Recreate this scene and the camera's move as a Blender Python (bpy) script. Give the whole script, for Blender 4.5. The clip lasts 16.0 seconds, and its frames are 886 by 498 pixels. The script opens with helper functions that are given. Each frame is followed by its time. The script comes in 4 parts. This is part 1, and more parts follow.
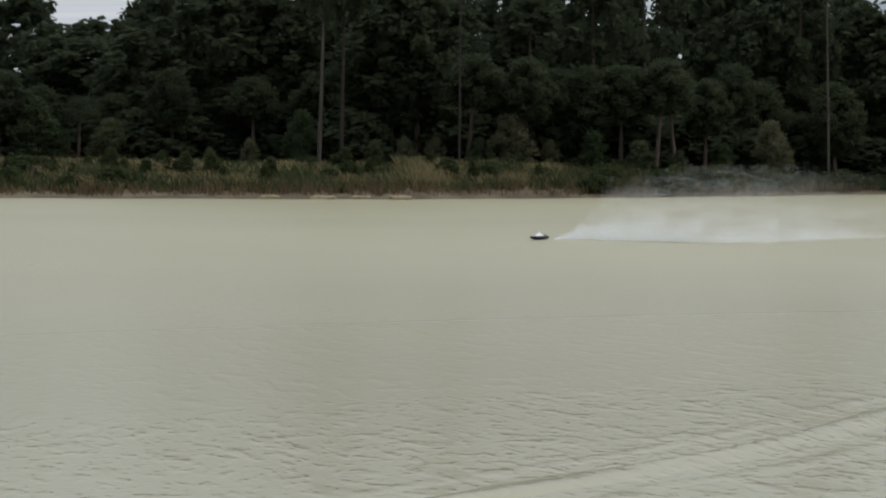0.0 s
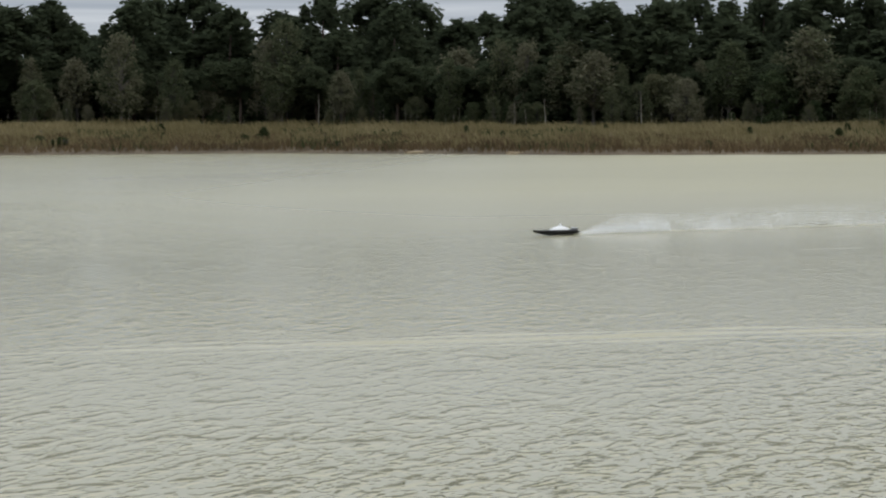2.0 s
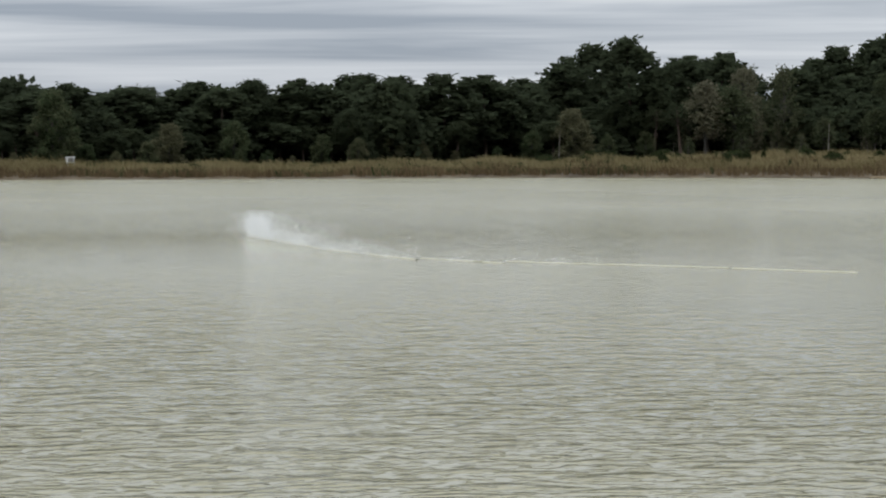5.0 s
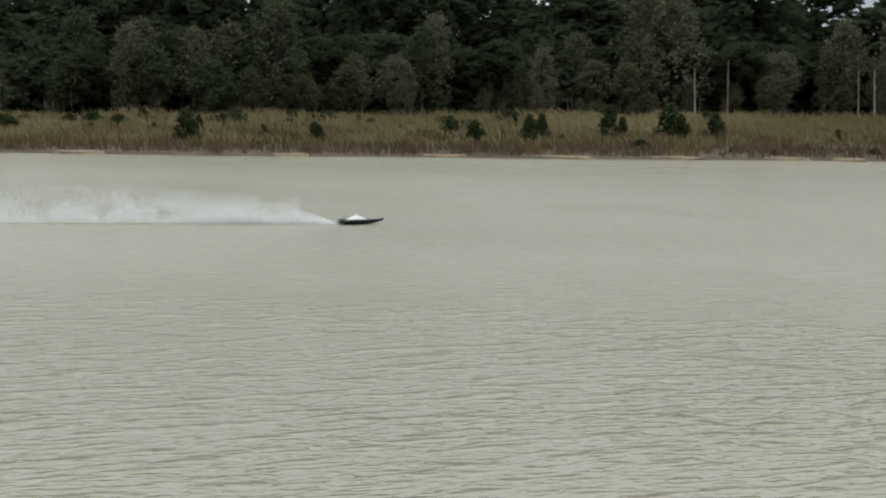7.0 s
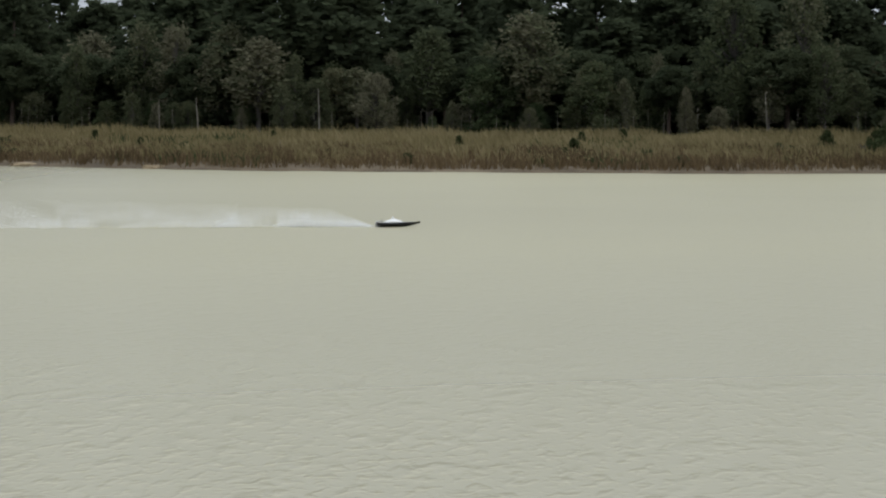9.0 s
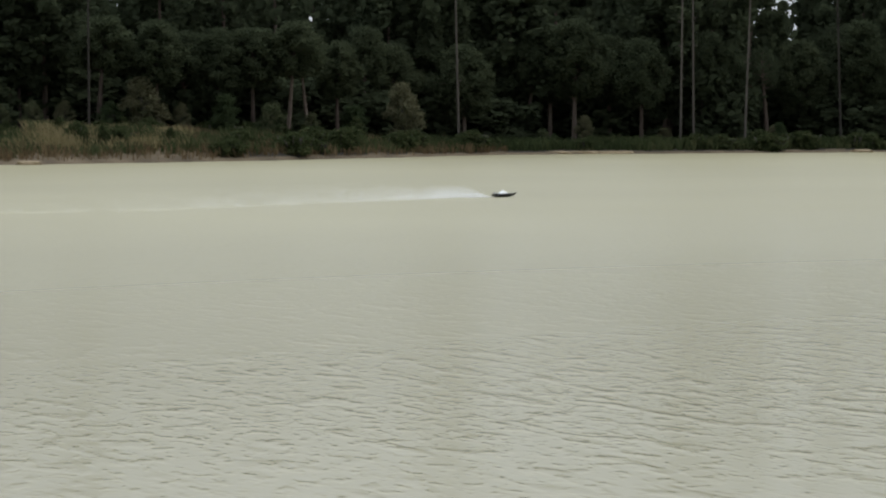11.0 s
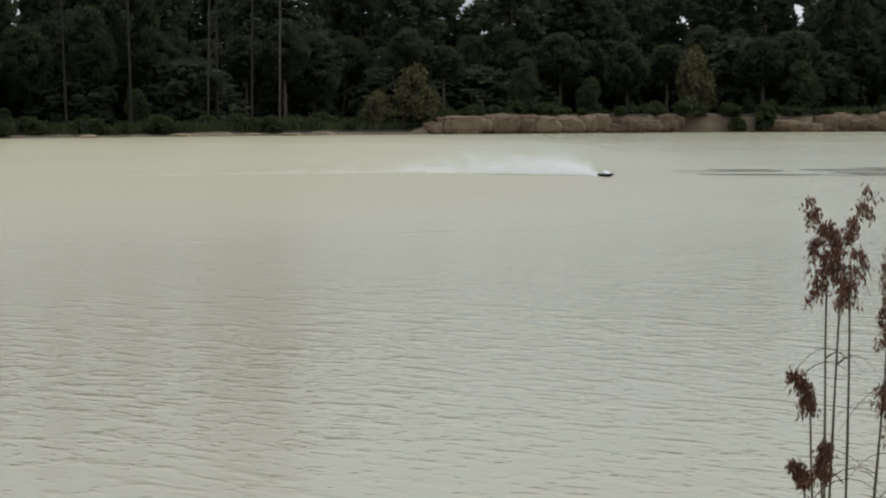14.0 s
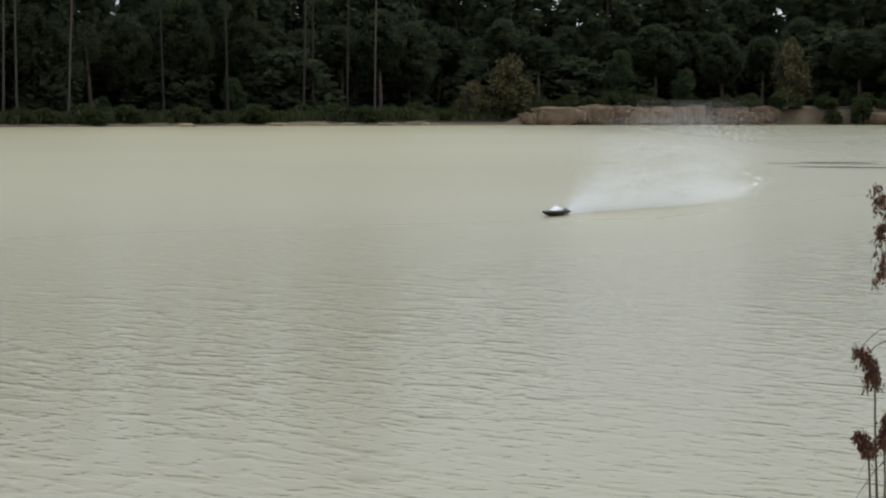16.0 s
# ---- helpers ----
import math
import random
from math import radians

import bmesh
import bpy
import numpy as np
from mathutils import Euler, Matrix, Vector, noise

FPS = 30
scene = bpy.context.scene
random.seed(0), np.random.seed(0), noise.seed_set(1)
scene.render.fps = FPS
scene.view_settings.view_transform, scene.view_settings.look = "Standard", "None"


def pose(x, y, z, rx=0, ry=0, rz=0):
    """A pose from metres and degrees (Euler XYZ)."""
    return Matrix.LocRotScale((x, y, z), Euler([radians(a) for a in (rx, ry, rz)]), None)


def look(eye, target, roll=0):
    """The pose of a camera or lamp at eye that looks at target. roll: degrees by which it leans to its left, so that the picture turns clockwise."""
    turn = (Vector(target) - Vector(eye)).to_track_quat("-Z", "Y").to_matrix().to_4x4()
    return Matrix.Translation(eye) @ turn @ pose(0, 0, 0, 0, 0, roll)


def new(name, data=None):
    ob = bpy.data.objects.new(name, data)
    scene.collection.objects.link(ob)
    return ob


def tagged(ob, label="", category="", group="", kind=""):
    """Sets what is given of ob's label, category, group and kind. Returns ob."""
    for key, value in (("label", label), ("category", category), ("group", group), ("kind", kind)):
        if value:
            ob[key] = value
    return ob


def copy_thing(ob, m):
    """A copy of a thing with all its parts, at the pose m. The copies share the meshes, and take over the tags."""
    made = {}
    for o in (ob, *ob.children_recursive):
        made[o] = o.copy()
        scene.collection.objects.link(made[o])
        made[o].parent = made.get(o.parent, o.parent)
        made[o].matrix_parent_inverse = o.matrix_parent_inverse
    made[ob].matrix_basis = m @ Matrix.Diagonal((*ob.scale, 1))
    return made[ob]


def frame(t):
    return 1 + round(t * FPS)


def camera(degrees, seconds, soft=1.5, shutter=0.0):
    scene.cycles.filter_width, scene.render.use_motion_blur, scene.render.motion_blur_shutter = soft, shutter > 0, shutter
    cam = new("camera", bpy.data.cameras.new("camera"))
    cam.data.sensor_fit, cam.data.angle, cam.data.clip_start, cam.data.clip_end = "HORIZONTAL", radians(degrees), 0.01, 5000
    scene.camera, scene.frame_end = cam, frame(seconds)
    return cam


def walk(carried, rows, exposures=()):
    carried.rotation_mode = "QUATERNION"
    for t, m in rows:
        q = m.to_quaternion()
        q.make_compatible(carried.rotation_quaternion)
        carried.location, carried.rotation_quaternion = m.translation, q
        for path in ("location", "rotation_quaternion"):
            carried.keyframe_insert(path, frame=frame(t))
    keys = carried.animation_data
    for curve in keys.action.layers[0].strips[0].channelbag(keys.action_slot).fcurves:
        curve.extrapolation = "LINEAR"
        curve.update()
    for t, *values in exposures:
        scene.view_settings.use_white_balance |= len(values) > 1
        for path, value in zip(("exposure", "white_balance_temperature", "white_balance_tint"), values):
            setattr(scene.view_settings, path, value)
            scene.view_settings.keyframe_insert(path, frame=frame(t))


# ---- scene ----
H = 1.8                      # lens height over the water, metres
cam = camera(22.2, 16.0, soft=2.2, shutter=0.0)

# seconds, heading (degrees, clockwise from +y), tilt, lean, magnification of the far shore
VIEW = [
    (0, 1.11, -2.35, 0.33, 0.998), (0.3, -0.57, -2.65, 0.34, 1.010), (0.5, -1.61, -2.81, 0.36, 1.008),
    (0.8, -4.50, -3.19, 0.27, 0.982), (1, -7.31, -3.37, 0.33, 0.946), (1.2, -11.11, -3.61, 0.34, 0.915),
    (1.5, -18.74, -3.87, 0.05, 0.879), (1.8, -28.24, -4.04, -0.32, 0.840), (2, -35.13, -3.97, -0.46, 0.821),
    (2.2, -42.56, -3.94, -0.80, 0.814), (2.5, -54.00, -3.60, -0.46, 0.803), (2.7, -61.74, -3.57, -0.24, 0.785),
    (3, -72.62, -3.76, -0.46, 0.734), (3.2, -79.04, -3.83, -0.69, 0.703), (3.5, -87.14, -3.67, -0.63, 0.674),
    (4, -95.94, -3.37, -0.65, 0.648), (4.2, -97.84, -3.36, -0.58, 0.647), (4.45, -99.3, -3.50, -0.2, 0.668),
    (4.8, -99.8, -3.52, 0.1, 0.720), (5.25, -98.4, -3.45, 0.4, 0.810), (5.7, -95.2, -3.3, 0.6, 0.930),
    (6.05, -91.0, -3.15, 0.8, 1.045),
    (6.3, -87.62, -3.10, 1.0, 1.074), (6.5, -84.50, -3.18, 0.95, 1.068), (7, -75.98, -3.22, 0.85, 1.070),
    (7.2, -72.38, -3.11, 0.80, 1.071), (7.5, -66.66, -2.90, 0.40, 1.077), (7.8, -59.60, -2.74, 0.38, 1.077),
    (8, -54.05, -2.75, 0.25, 1.077), (8.2, -48.19, -2.74, 0.25, 1.085), (8.7, -33.8, -2.85, 0.2, 1.07),
    (9.25, -19.6, -3.15, 0.12, 1.04), (9.8, -6.9, -3.45, 0.05, 1.01),
    (10.3, 3.00, -3.63, 0.01, 0.998), (10.5, 5.40, -3.63, -0.07, 0.998), (11, 10.40, -3.27, -0.10, 1.0),
    (11.5, 14.63, -3.04, 0.05, 1.0), (12, 17.90, -2.94, -0.06, 1.0), (12.5, 20.77, -3.18, -0.15, 1.0),
    (13, 25.80, -3.87, -0.05, 1.0), (13.5, 28.19, -4.07, -0.15, 1.0), (14, 29.83, -3.67, -0.10, 1.0),
    (14.5, 30.96, -3.32, 0.07, 1.0), (15, 31.11, -3.03, 0.22, 1.0), (15.5, 30.29, -3.39, 0.27, 1.0),
    (16, 27.45, -3.92, 0.22, 0.997)]


def lerp(table, x, col=1):
    """Straight interpolation in a table sorted by its first column."""
    return float(np.interp(x, [r[0] for r in table], [r[col] for r in table]))


# heading, distance of the waterline
SHORE_EL = [(-130, 1.25), (-115, 1.27), (-106, 1.22), (-98, 1.13), (-88, 1.07), (-80, 1.08), (-72, 1.03), (-66, 0.98),
            (-58, 0.93), (-48, 0.94), (-40, 0.97), (-30, 1.14), (-20, 1.17), (-10, 1.10), (0, 1.10), (6, 1.02),
            (12, 0.88), (20, 0.83), (30, 0.76), (40, 0.70), (60, 0.70), (100, 0.9), (180, 1.0), (230, 1.25)]


def shore(az):
    az = az if az > -130 else az + 360
    return H / math.tan(radians(lerp(SHORE_EL, az)))


def ground_xy(az, d):
    return d * math.sin(radians(az)), d * math.cos(radians(az))


# seconds, step to the side: keeps the near reeds clear of the wide views
SIDE = [(0, 0), (1.5, 0), (2.0, 1.6), (2.5, 3.6), (3.0, 6.2), (3.5, 9.6), (4.0, 12.2), (4.2, 12.6), (4.45, 12.0), (4.8, 9.5), (5.25, 5.2), (5.7, 1.6), (6.05, 0), (16, 0)]


def eye_back(yaw, s):
    """How far the camera stands back from the middle of the lake's near side."""
    return (shore(yaw) + 5) * (1 / s - 1)


def view_at(t):
    return [lerp(VIEW, t, c) for c in (1, 2, 3, 4)]


def stand(t):
    """Where the camera stands at t, and the heading of its view."""
    yaw, _, _, s = view_at(t)
    b, side = eye_back(yaw, s), lerp(SIDE, t)
    f = np.array(ground_xy(yaw, 1))
    r = np.array((f[1], -f[0]))
    return -f * b - r * side, yaw + math.degrees(math.atan(side / (shore(yaw) + 5 + b)))


def eye_pose(t, yaw, tilt, lean, s):
    eye, heading = stand(t)
    tilt = math.degrees(math.atan(s * math.tan(radians(tilt))))
    return pose(eye[0], eye[1], H, 90 + tilt, 0, -heading) @ pose(0, 0, 0, 0, 0, lean)


walk(cam, [(row[0], eye_pose(*row)) for row in VIEW],
     exposures=[(0, -0.14), (1, -0.06), (2, 0), (8.2, 0), (10.3, 0.08), (11.5, 0.1), (13.5, 0.06), (16, -0.02)])

# ---- sky and sun: a bright overcast with streaks of stratus ----
world = bpy.data.worlds.new("overcast_sky")
scene.world = world
world.use_nodes = True
wn, wl = world.node_tree.nodes, world.node_tree.links
wn.clear()
w_out = wn.new("ShaderNodeOutputWorld")
w_tex = wn.new("ShaderNodeTexCoord")
w_sep = wn.new("ShaderNodeSeparateXYZ")
wl.new(w_tex.outputs["Generated"], w_sep.inputs[0])
w_map = wn.new("ShaderNodeMapping")
w_map.inputs["Scale"].default_value = (2.2, 2.2, 62)
w_map.inputs["Rotation"].default_value = (0.012, 0.010, 0)
wl.new(w_tex.outputs["Generated"], w_map.inputs[0])
w_noise = wn.new("ShaderNodeTexNoise")
w_noise.inputs["Scale"].default_value = 1.5
w_noise.inputs["Detail"].default_value = 5
w_noise.inputs["Roughness"].default_value = 0.5
w_noise.inputs["Distortion"].default_value = 0.5
wl.new(w_map.outputs[0], w_noise.inputs["Vector"])
w_ramp = wn.new("ShaderNodeValToRGB")
w_ramp.color_ramp.elements[0].position, w_ramp.color_ramp.elements[0].color = 0.34, (0.33, 0.375, 0.45, 1)
w_ramp.color_ramp.elements[1].position, w_ramp.color_ramp.elements[1].color = 0.66, (0.70, 0.735, 0.79, 1)
wl.new(w_noise.outputs["Fac"], w_ramp.inputs[0])
w_high = wn.new("ShaderNodeMapRange")            # brighter towards the zenith
w_high.inputs["From Min"].default_value, w_high.inputs["From Max"].default_value = 0.1, 1.0
w_high.inputs["To Min"].default_value, w_high.inputs["To Max"].default_value = 1.0, 2.6
wl.new(w_sep.outputs["Z"], w_high.inputs["Value"])
w_cloud = wn.new("ShaderNodeBackground")
wl.new(w_ramp.outputs[0], w_cloud.inputs["Color"])
wl.new(w_high.outputs[0], w_cloud.inputs["Strength"])
w_sky = wn.new("ShaderNodeTexSky")
w_sky.sky_type, w_sky.sun_disc = "NISHITA", False
w_sky.sun_elevation, w_sky.sun_rotation = radians(52), radians(95)
w_blue = wn.new("ShaderNodeBackground")
w_blue.inputs["Strength"].default_value = 0.08
wl.new(w_sky.outputs[0], w_blue.inputs["Color"])
w_mix = wn.new("ShaderNodeMixShader")
w_mix.inputs[0].default_value = 0.88
wl.new(w_blue.outputs[0], w_mix.inputs[1])
wl.new(w_cloud.outputs[0], w_mix.inputs[2])
wl.new(w_mix.outputs[0], w_out.inputs[0])

sun_data = bpy.data.lights.new("sun", "SUN")
sun_data.energy, sun_data.angle, sun_data.color = 0.9, radians(25), (1, 0.96, 0.88)
sun = new("sun", sun_data)
sun.matrix_world = look(Vector((math.sin(radians(95)) * math.cos(radians(52)), math.cos(radians(95)) * math.cos(radians(52)),
                                math.sin(radians(52)))) * 300, (0, 0, 0))
scene.view_settings.exposure = 0.0


# ---- materials ----
def mat(name, colors, rough=0.8, scale=4.0, island=0.0, objvar=0.0, bump=0.0, spec=0.3, translucent=0.0, stretch=(1, 1, 1), big=0.3):
    """A surface of two to four colours mixed by a fine and a coarse noise, varied by piece and by thing."""
    m = bpy.data.materials.new(name)
    m.use_nodes = True
    n, l = m.node_tree.nodes, m.node_tree.links
    bsdf = n["Principled BSDF"]
    bsdf.inputs["Roughness"].default_value = rough
    bsdf.inputs["Specular IOR Level"].default_value = spec
    co = n.new("ShaderNodeTexCoord")
    mp = n.new("ShaderNodeMapping")
    mp.inputs["Scale"].default_value = stretch
    l.new(co.outputs["Object"], mp.inputs[0])
    fine, coarse = n.new("ShaderNodeTexNoise"), n.new("ShaderNodeTexNoise")
    fine.inputs["Scale"].default_value, fine.inputs["Detail"].default_value = scale, 4
    coarse.inputs["Scale"].default_value, coarse.inputs["Detail"].default_value = scale * 0.13, 2
    l.new(mp.outputs[0], fine.inputs["Vector"])
    l.new(mp.outputs[0], coarse.inputs["Vector"])
    total = n.new("ShaderNodeMath")
    total.operation = "MULTIPLY_ADD"
    total.inputs[1].default_value = 1 - big
    l.new(fine.outputs["Fac"], total.inputs[0])
    cm = n.new("ShaderNodeMath")
    cm.operation = "MULTIPLY"
    cm.inputs[1].default_value = big
    l.new(coarse.outputs["Fac"], cm.inputs[0])
    l.new(cm.outputs[0], total.inputs[2])
    value = total.outputs[0]
    for amount, node, socket in ((island, "ShaderNodeNewGeometry", "Random Per Island"), (objvar, "ShaderNodeObjectInfo", "Random")):
        if amount:
            src, off = n.new(node), n.new("ShaderNodeMath")
            off.operation = "MULTIPLY_ADD"
            off.inputs[1].default_value, off.inputs[2].default_value = amount, -amount / 2
            l.new(src.outputs[socket], off.inputs[0])
            add = n.new("ShaderNodeMath")
            l.new(value, add.inputs[0])
            l.new(off.outputs[0], add.inputs[1])
            value = add.outputs[0]
    ramp = n.new("ShaderNodeValToRGB")
    el = ramp.color_ramp.elements
    while len(el) < len(colors):
        el.new(0.5)
    for i, c in enumerate(colors):
        el[i].position = 0.3 + 0.4 * i / max(1, len(colors) - 1)
        el[i].color = (*c, 1)
    l.new(value, ramp.inputs[0])
    l.new(ramp.outputs[0], bsdf.inputs["Base Color"])
    if bump:
        b = n.new("ShaderNodeBump")
        b.inputs["Strength"].default_value = bump
        b.inputs["Distance"].default_value = 0.02
        l.new(fine.outputs["Fac"], b.inputs["Height"])
        l.new(b.outputs[0], bsdf.inputs["Normal"])
    if translucent:
        tr, mix = n.new("ShaderNodeBsdfTranslucent"), n.new("ShaderNodeMixShader")
        mix.inputs[0].default_value = translucent
        l.new(ramp.outputs[0], tr.inputs[0])
        l.new(bsdf.outputs[0], mix.inputs[1])
        l.new(tr.outputs[0], mix.inputs[2])
        l.new(mix.outputs[0], n["Material Output"].inputs[0])
    return m


def water_material():
    """Silty water: pale clay colour below, sharp little wind waves above, rougher out on the lake."""
    m = bpy.data.materials.new("silty_water")
    m.use_nodes = True
    n, l = m.node_tree.nodes, m.node_tree.links
    bsdf = n["Principled BSDF"]
    bsdf.inputs["IOR"].default_value = 1.33
    co = n.new("ShaderNodeTexCoord")
    big = n.new("ShaderNodeTexNoise")
    big.inputs["Scale"].default_value, big.inputs["Detail"].default_value = 0.035, 3
    l.new(co.outputs["Object"], big.inputs["Vector"])
    ramp = n.new("ShaderNodeValToRGB")
    ramp.color_ramp.elements[0].position, ramp.color_ramp.elements[0].color = 0.35, (0.328, 0.302, 0.186, 1)
    ramp.color_ramp.elements[1].position, ramp.color_ramp.elements[1].color = 0.65, (0.375, 0.347, 0.217, 1)
    l.new(big.outputs["Fac"], ramp.inputs[0])
    # the open west is windier than the north, in the lee of the tall wood; reflected grey sky is tinted into its base
    # colour
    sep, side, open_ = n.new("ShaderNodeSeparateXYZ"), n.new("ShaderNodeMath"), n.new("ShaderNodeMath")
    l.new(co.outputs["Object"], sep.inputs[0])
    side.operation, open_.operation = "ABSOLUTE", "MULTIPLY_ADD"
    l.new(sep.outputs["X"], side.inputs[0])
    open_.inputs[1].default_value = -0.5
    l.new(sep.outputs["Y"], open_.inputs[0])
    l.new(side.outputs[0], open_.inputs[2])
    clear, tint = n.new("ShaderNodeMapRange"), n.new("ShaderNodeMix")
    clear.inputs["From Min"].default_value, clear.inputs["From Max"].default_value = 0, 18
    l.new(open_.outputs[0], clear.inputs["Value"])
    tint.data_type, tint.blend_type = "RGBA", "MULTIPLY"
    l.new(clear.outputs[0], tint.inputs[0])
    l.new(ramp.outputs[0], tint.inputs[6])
    # slightly darker and bluer base in the west, standing in for sky reflection
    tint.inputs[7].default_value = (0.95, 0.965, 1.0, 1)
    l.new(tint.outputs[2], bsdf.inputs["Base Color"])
    far = n.new("ShaderNodeVectorMath")
    far.operation = "DISTANCE"
    far.inputs[1].default_value = (15, -8, 0)
    l.new(co.outputs["Object"], far.inputs[0])
    rough = n.new("ShaderNodeMapRange")
    rough.inputs["From Min"].default_value, rough.inputs["From Max"].default_value = 24, 52
    rough.inputs["To Min"].default_value, rough.inputs["To Max"].default_value = 0.17, 0.42
    l.new(far.outputs["Value"], rough.inputs["Value"])
    crisp, gloss = n.new("ShaderNodeMapRange"), n.new("ShaderNodeMath")
    crisp.inputs["From Min"].default_value, crisp.inputs["From Max"].default_value = 4, 16
    crisp.inputs["To Min"].default_value, crisp.inputs["To Max"].default_value = 1.0, 0.60
    l.new(open_.outputs[0], crisp.inputs["Value"])
    gloss.operation = "MULTIPLY"
    l.new(rough.outputs[0], gloss.inputs[0])
    l.new(crisp.outputs[0], gloss.inputs[1])
    l.new(gloss.outputs[0], bsdf.inputs["Roughness"])
    height = None
    # short crests running one way with the wind: scale, heading, length of crest, lowest and highest value, weight
    for scale, turn, long, low, high, weight in ((3.8, 108, 2.2, 0.52, 0.70, 0.85), (9.0, 100, 1.8, 0.52, 0.70, 0.8), (17.0, 112, 1.6, 0.5, 0.72, 0.25)):
        mp, nz = n.new("ShaderNodeMapping"), n.new("ShaderNodeTexNoise")
        mp.vector_type = "TEXTURE"
        mp.inputs["Rotation"].default_value = (0, 0, radians(turn))
        mp.inputs["Scale"].default_value = (long, 1, 1)
        nz.inputs["Scale"].default_value, nz.inputs["Detail"].default_value = scale, 1.5
        nz.inputs["Distortion"].default_value = 0.25
        l.new(co.outputs["Object"], mp.inputs[0])
        l.new(mp.outputs[0], nz.inputs["Vector"])
        crest = n.new("ShaderNodeMapRange")
        crest.interpolation_type = "SMOOTHSTEP"
        crest.inputs["From Min"].default_value, crest.inputs["From Max"].default_value = low, high
        l.new(nz.outputs["Fac"], crest.inputs["Value"])
        mul = n.new("ShaderNodeMath")
        mul.operation = "MULTIPLY_ADD"
        mul.inputs[1].default_value = weight
        l.new(crest.outputs[0], mul.inputs[0])
        if height:
            l.new(height, mul.inputs[2])
        else:
            mul.inputs[2].default_value = 0
        height = mul.outputs[0]
    mp = n.new("ShaderNodeMapping")                 # calm and ruffled patches
    mp.inputs["Scale"].default_value = (0.05, 0.11, 1)
    mp.inputs["Rotation"].default_value = (0, 0, radians(35))
    l.new(co.outputs["Object"], mp.inputs[0])
    patch = n.new("ShaderNodeTexNoise")
    patch.inputs["Scale"].default_value, patch.inputs["Detail"].default_value = 1.6, 3
    l.new(mp.outputs[0], patch.inputs["Vector"])
    pr = n.new("ShaderNodeMapRange")
    pr.inputs["From Min"].default_value, pr.inputs["From Max"].default_value = 0.40, 0.60
    pr.inputs["To Min"].default_value, pr.inputs["To Max"].default_value = 0.45, 1.0
    l.new(patch.outputs["Fac"], pr.inputs["Value"])
    lee, wind = n.new("ShaderNodeMapRange"), n.new("ShaderNodeMath")
    lee.inputs["From Min"].default_value, lee.inputs["From Max"].default_value = 7, 16
    lee.inputs["To Min"].default_value, lee.inputs["To Max"].default_value = 0.20, 1.0
    l.new(open_.outputs[0], lee.inputs["Value"])
    wind.operation = "MULTIPLY"
    l.new(pr.outputs[0], wind.inputs[0])
    l.new(lee.outputs[0], wind.inputs[1])
    b = n.new("ShaderNodeBump")
    b.inputs["Distance"].default_value = 0.045
    l.new(height, b.inputs["Height"])
    l.new(wind.outputs[0], b.inputs["Strength"])
    l.new(b.outputs[0], bsdf.inputs["Normal"])
    return m


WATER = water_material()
SOIL = mat("lake_bank_soil", [(0.055, 0.042, 0.026), (0.10, 0.076, 0.046), (0.16, 0.125, 0.08)], 0.95, 0.8, bump=0.3)
# litter coloured very dark, so that the gaps beneath the trees stay dark
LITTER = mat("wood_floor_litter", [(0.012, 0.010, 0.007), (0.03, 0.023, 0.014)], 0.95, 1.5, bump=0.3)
SAND = mat("pale_sand", [(0.19, 0.145, 0.085), (0.32, 0.255, 0.165)], 0.95, 3, bump=0.3)
CLAY = mat("clay_bank", [(0.07, 0.043, 0.026), (0.13, 0.09, 0.056), (0.18, 0.132, 0.085)], 0.95, 1.6, bump=0.6, objvar=0.3, stretch=(1, 1, 0.5))
GRASS = mat("dry_meadow_grass", [(0.14, 0.118, 0.056), (0.22, 0.184, 0.092), (0.32, 0.268, 0.145)], 0.9, 0.35, island=0.2, spec=0.05, translucent=0.4, big=0.6)
WEEDS = mat("red_brown_weeds", [(0.085, 0.063, 0.034), (0.137, 0.098, 0.053), (0.19, 0.142, 0.08)], 0.9, 0.4, island=0.25, spec=0.05, translucent=0.4, big=0.5)
SHRUB = mat("shrub_leaves", [(0.032, 0.046, 0.019), (0.056, 0.072, 0.030), (0.10, 0.103, 0.048)], 0.9, 0.5, island=0.3, spec=0.05, translucent=0.4, big=0.5)
PINE = mat("pine_needles", [(0.052, 0.064, 0.037), (0.062, 0.077, 0.043), (0.076, 0.090, 0.050)], 0.9, 0.6, island=0.2, objvar=0.3, spec=0.02, translucent=0.6)
LEAF = mat("autumn_leaves", [(0.052, 0.072, 0.034), (0.084, 0.100, 0.052), (0.125, 0.122, 0.070)], 0.9, 0.5, island=0.2, objvar=0.6, spec=0.03, translucent=0.45)
HARDWOOD = mat("faded_grey_brown_leaves", [(0.070, 0.084, 0.044), (0.108, 0.116, 0.066), (0.152, 0.144, 0.094)], 0.9, 0.5, island=0.25, objvar=0.5, spec=0.03, translucent=0.45)
OLIVE = mat("olive_yellow_leaves", [(0.04, 0.042, 0.015), (0.085, 0.075, 0.030), (0.12, 0.10, 0.045)], 0.8, 0.6, island=0.3, objvar=0.2, translucent=0.15)
BARK = mat("dark_pine_bark", [(0.035, 0.026, 0.020), (0.075, 0.055, 0.042), (0.12, 0.095, 0.075)], 0.95, 5, objvar=0.3, bump=0.6, stretch=(1, 1, 0.2))
PALE = mat("pale_dead_wood", [(0.15, 0.135, 0.11), (0.27, 0.245, 0.205), (0.38, 0.35, 0.30)], 0.9, 4, objvar=0.3, bump=0.4, stretch=(1, 1, 0.15))
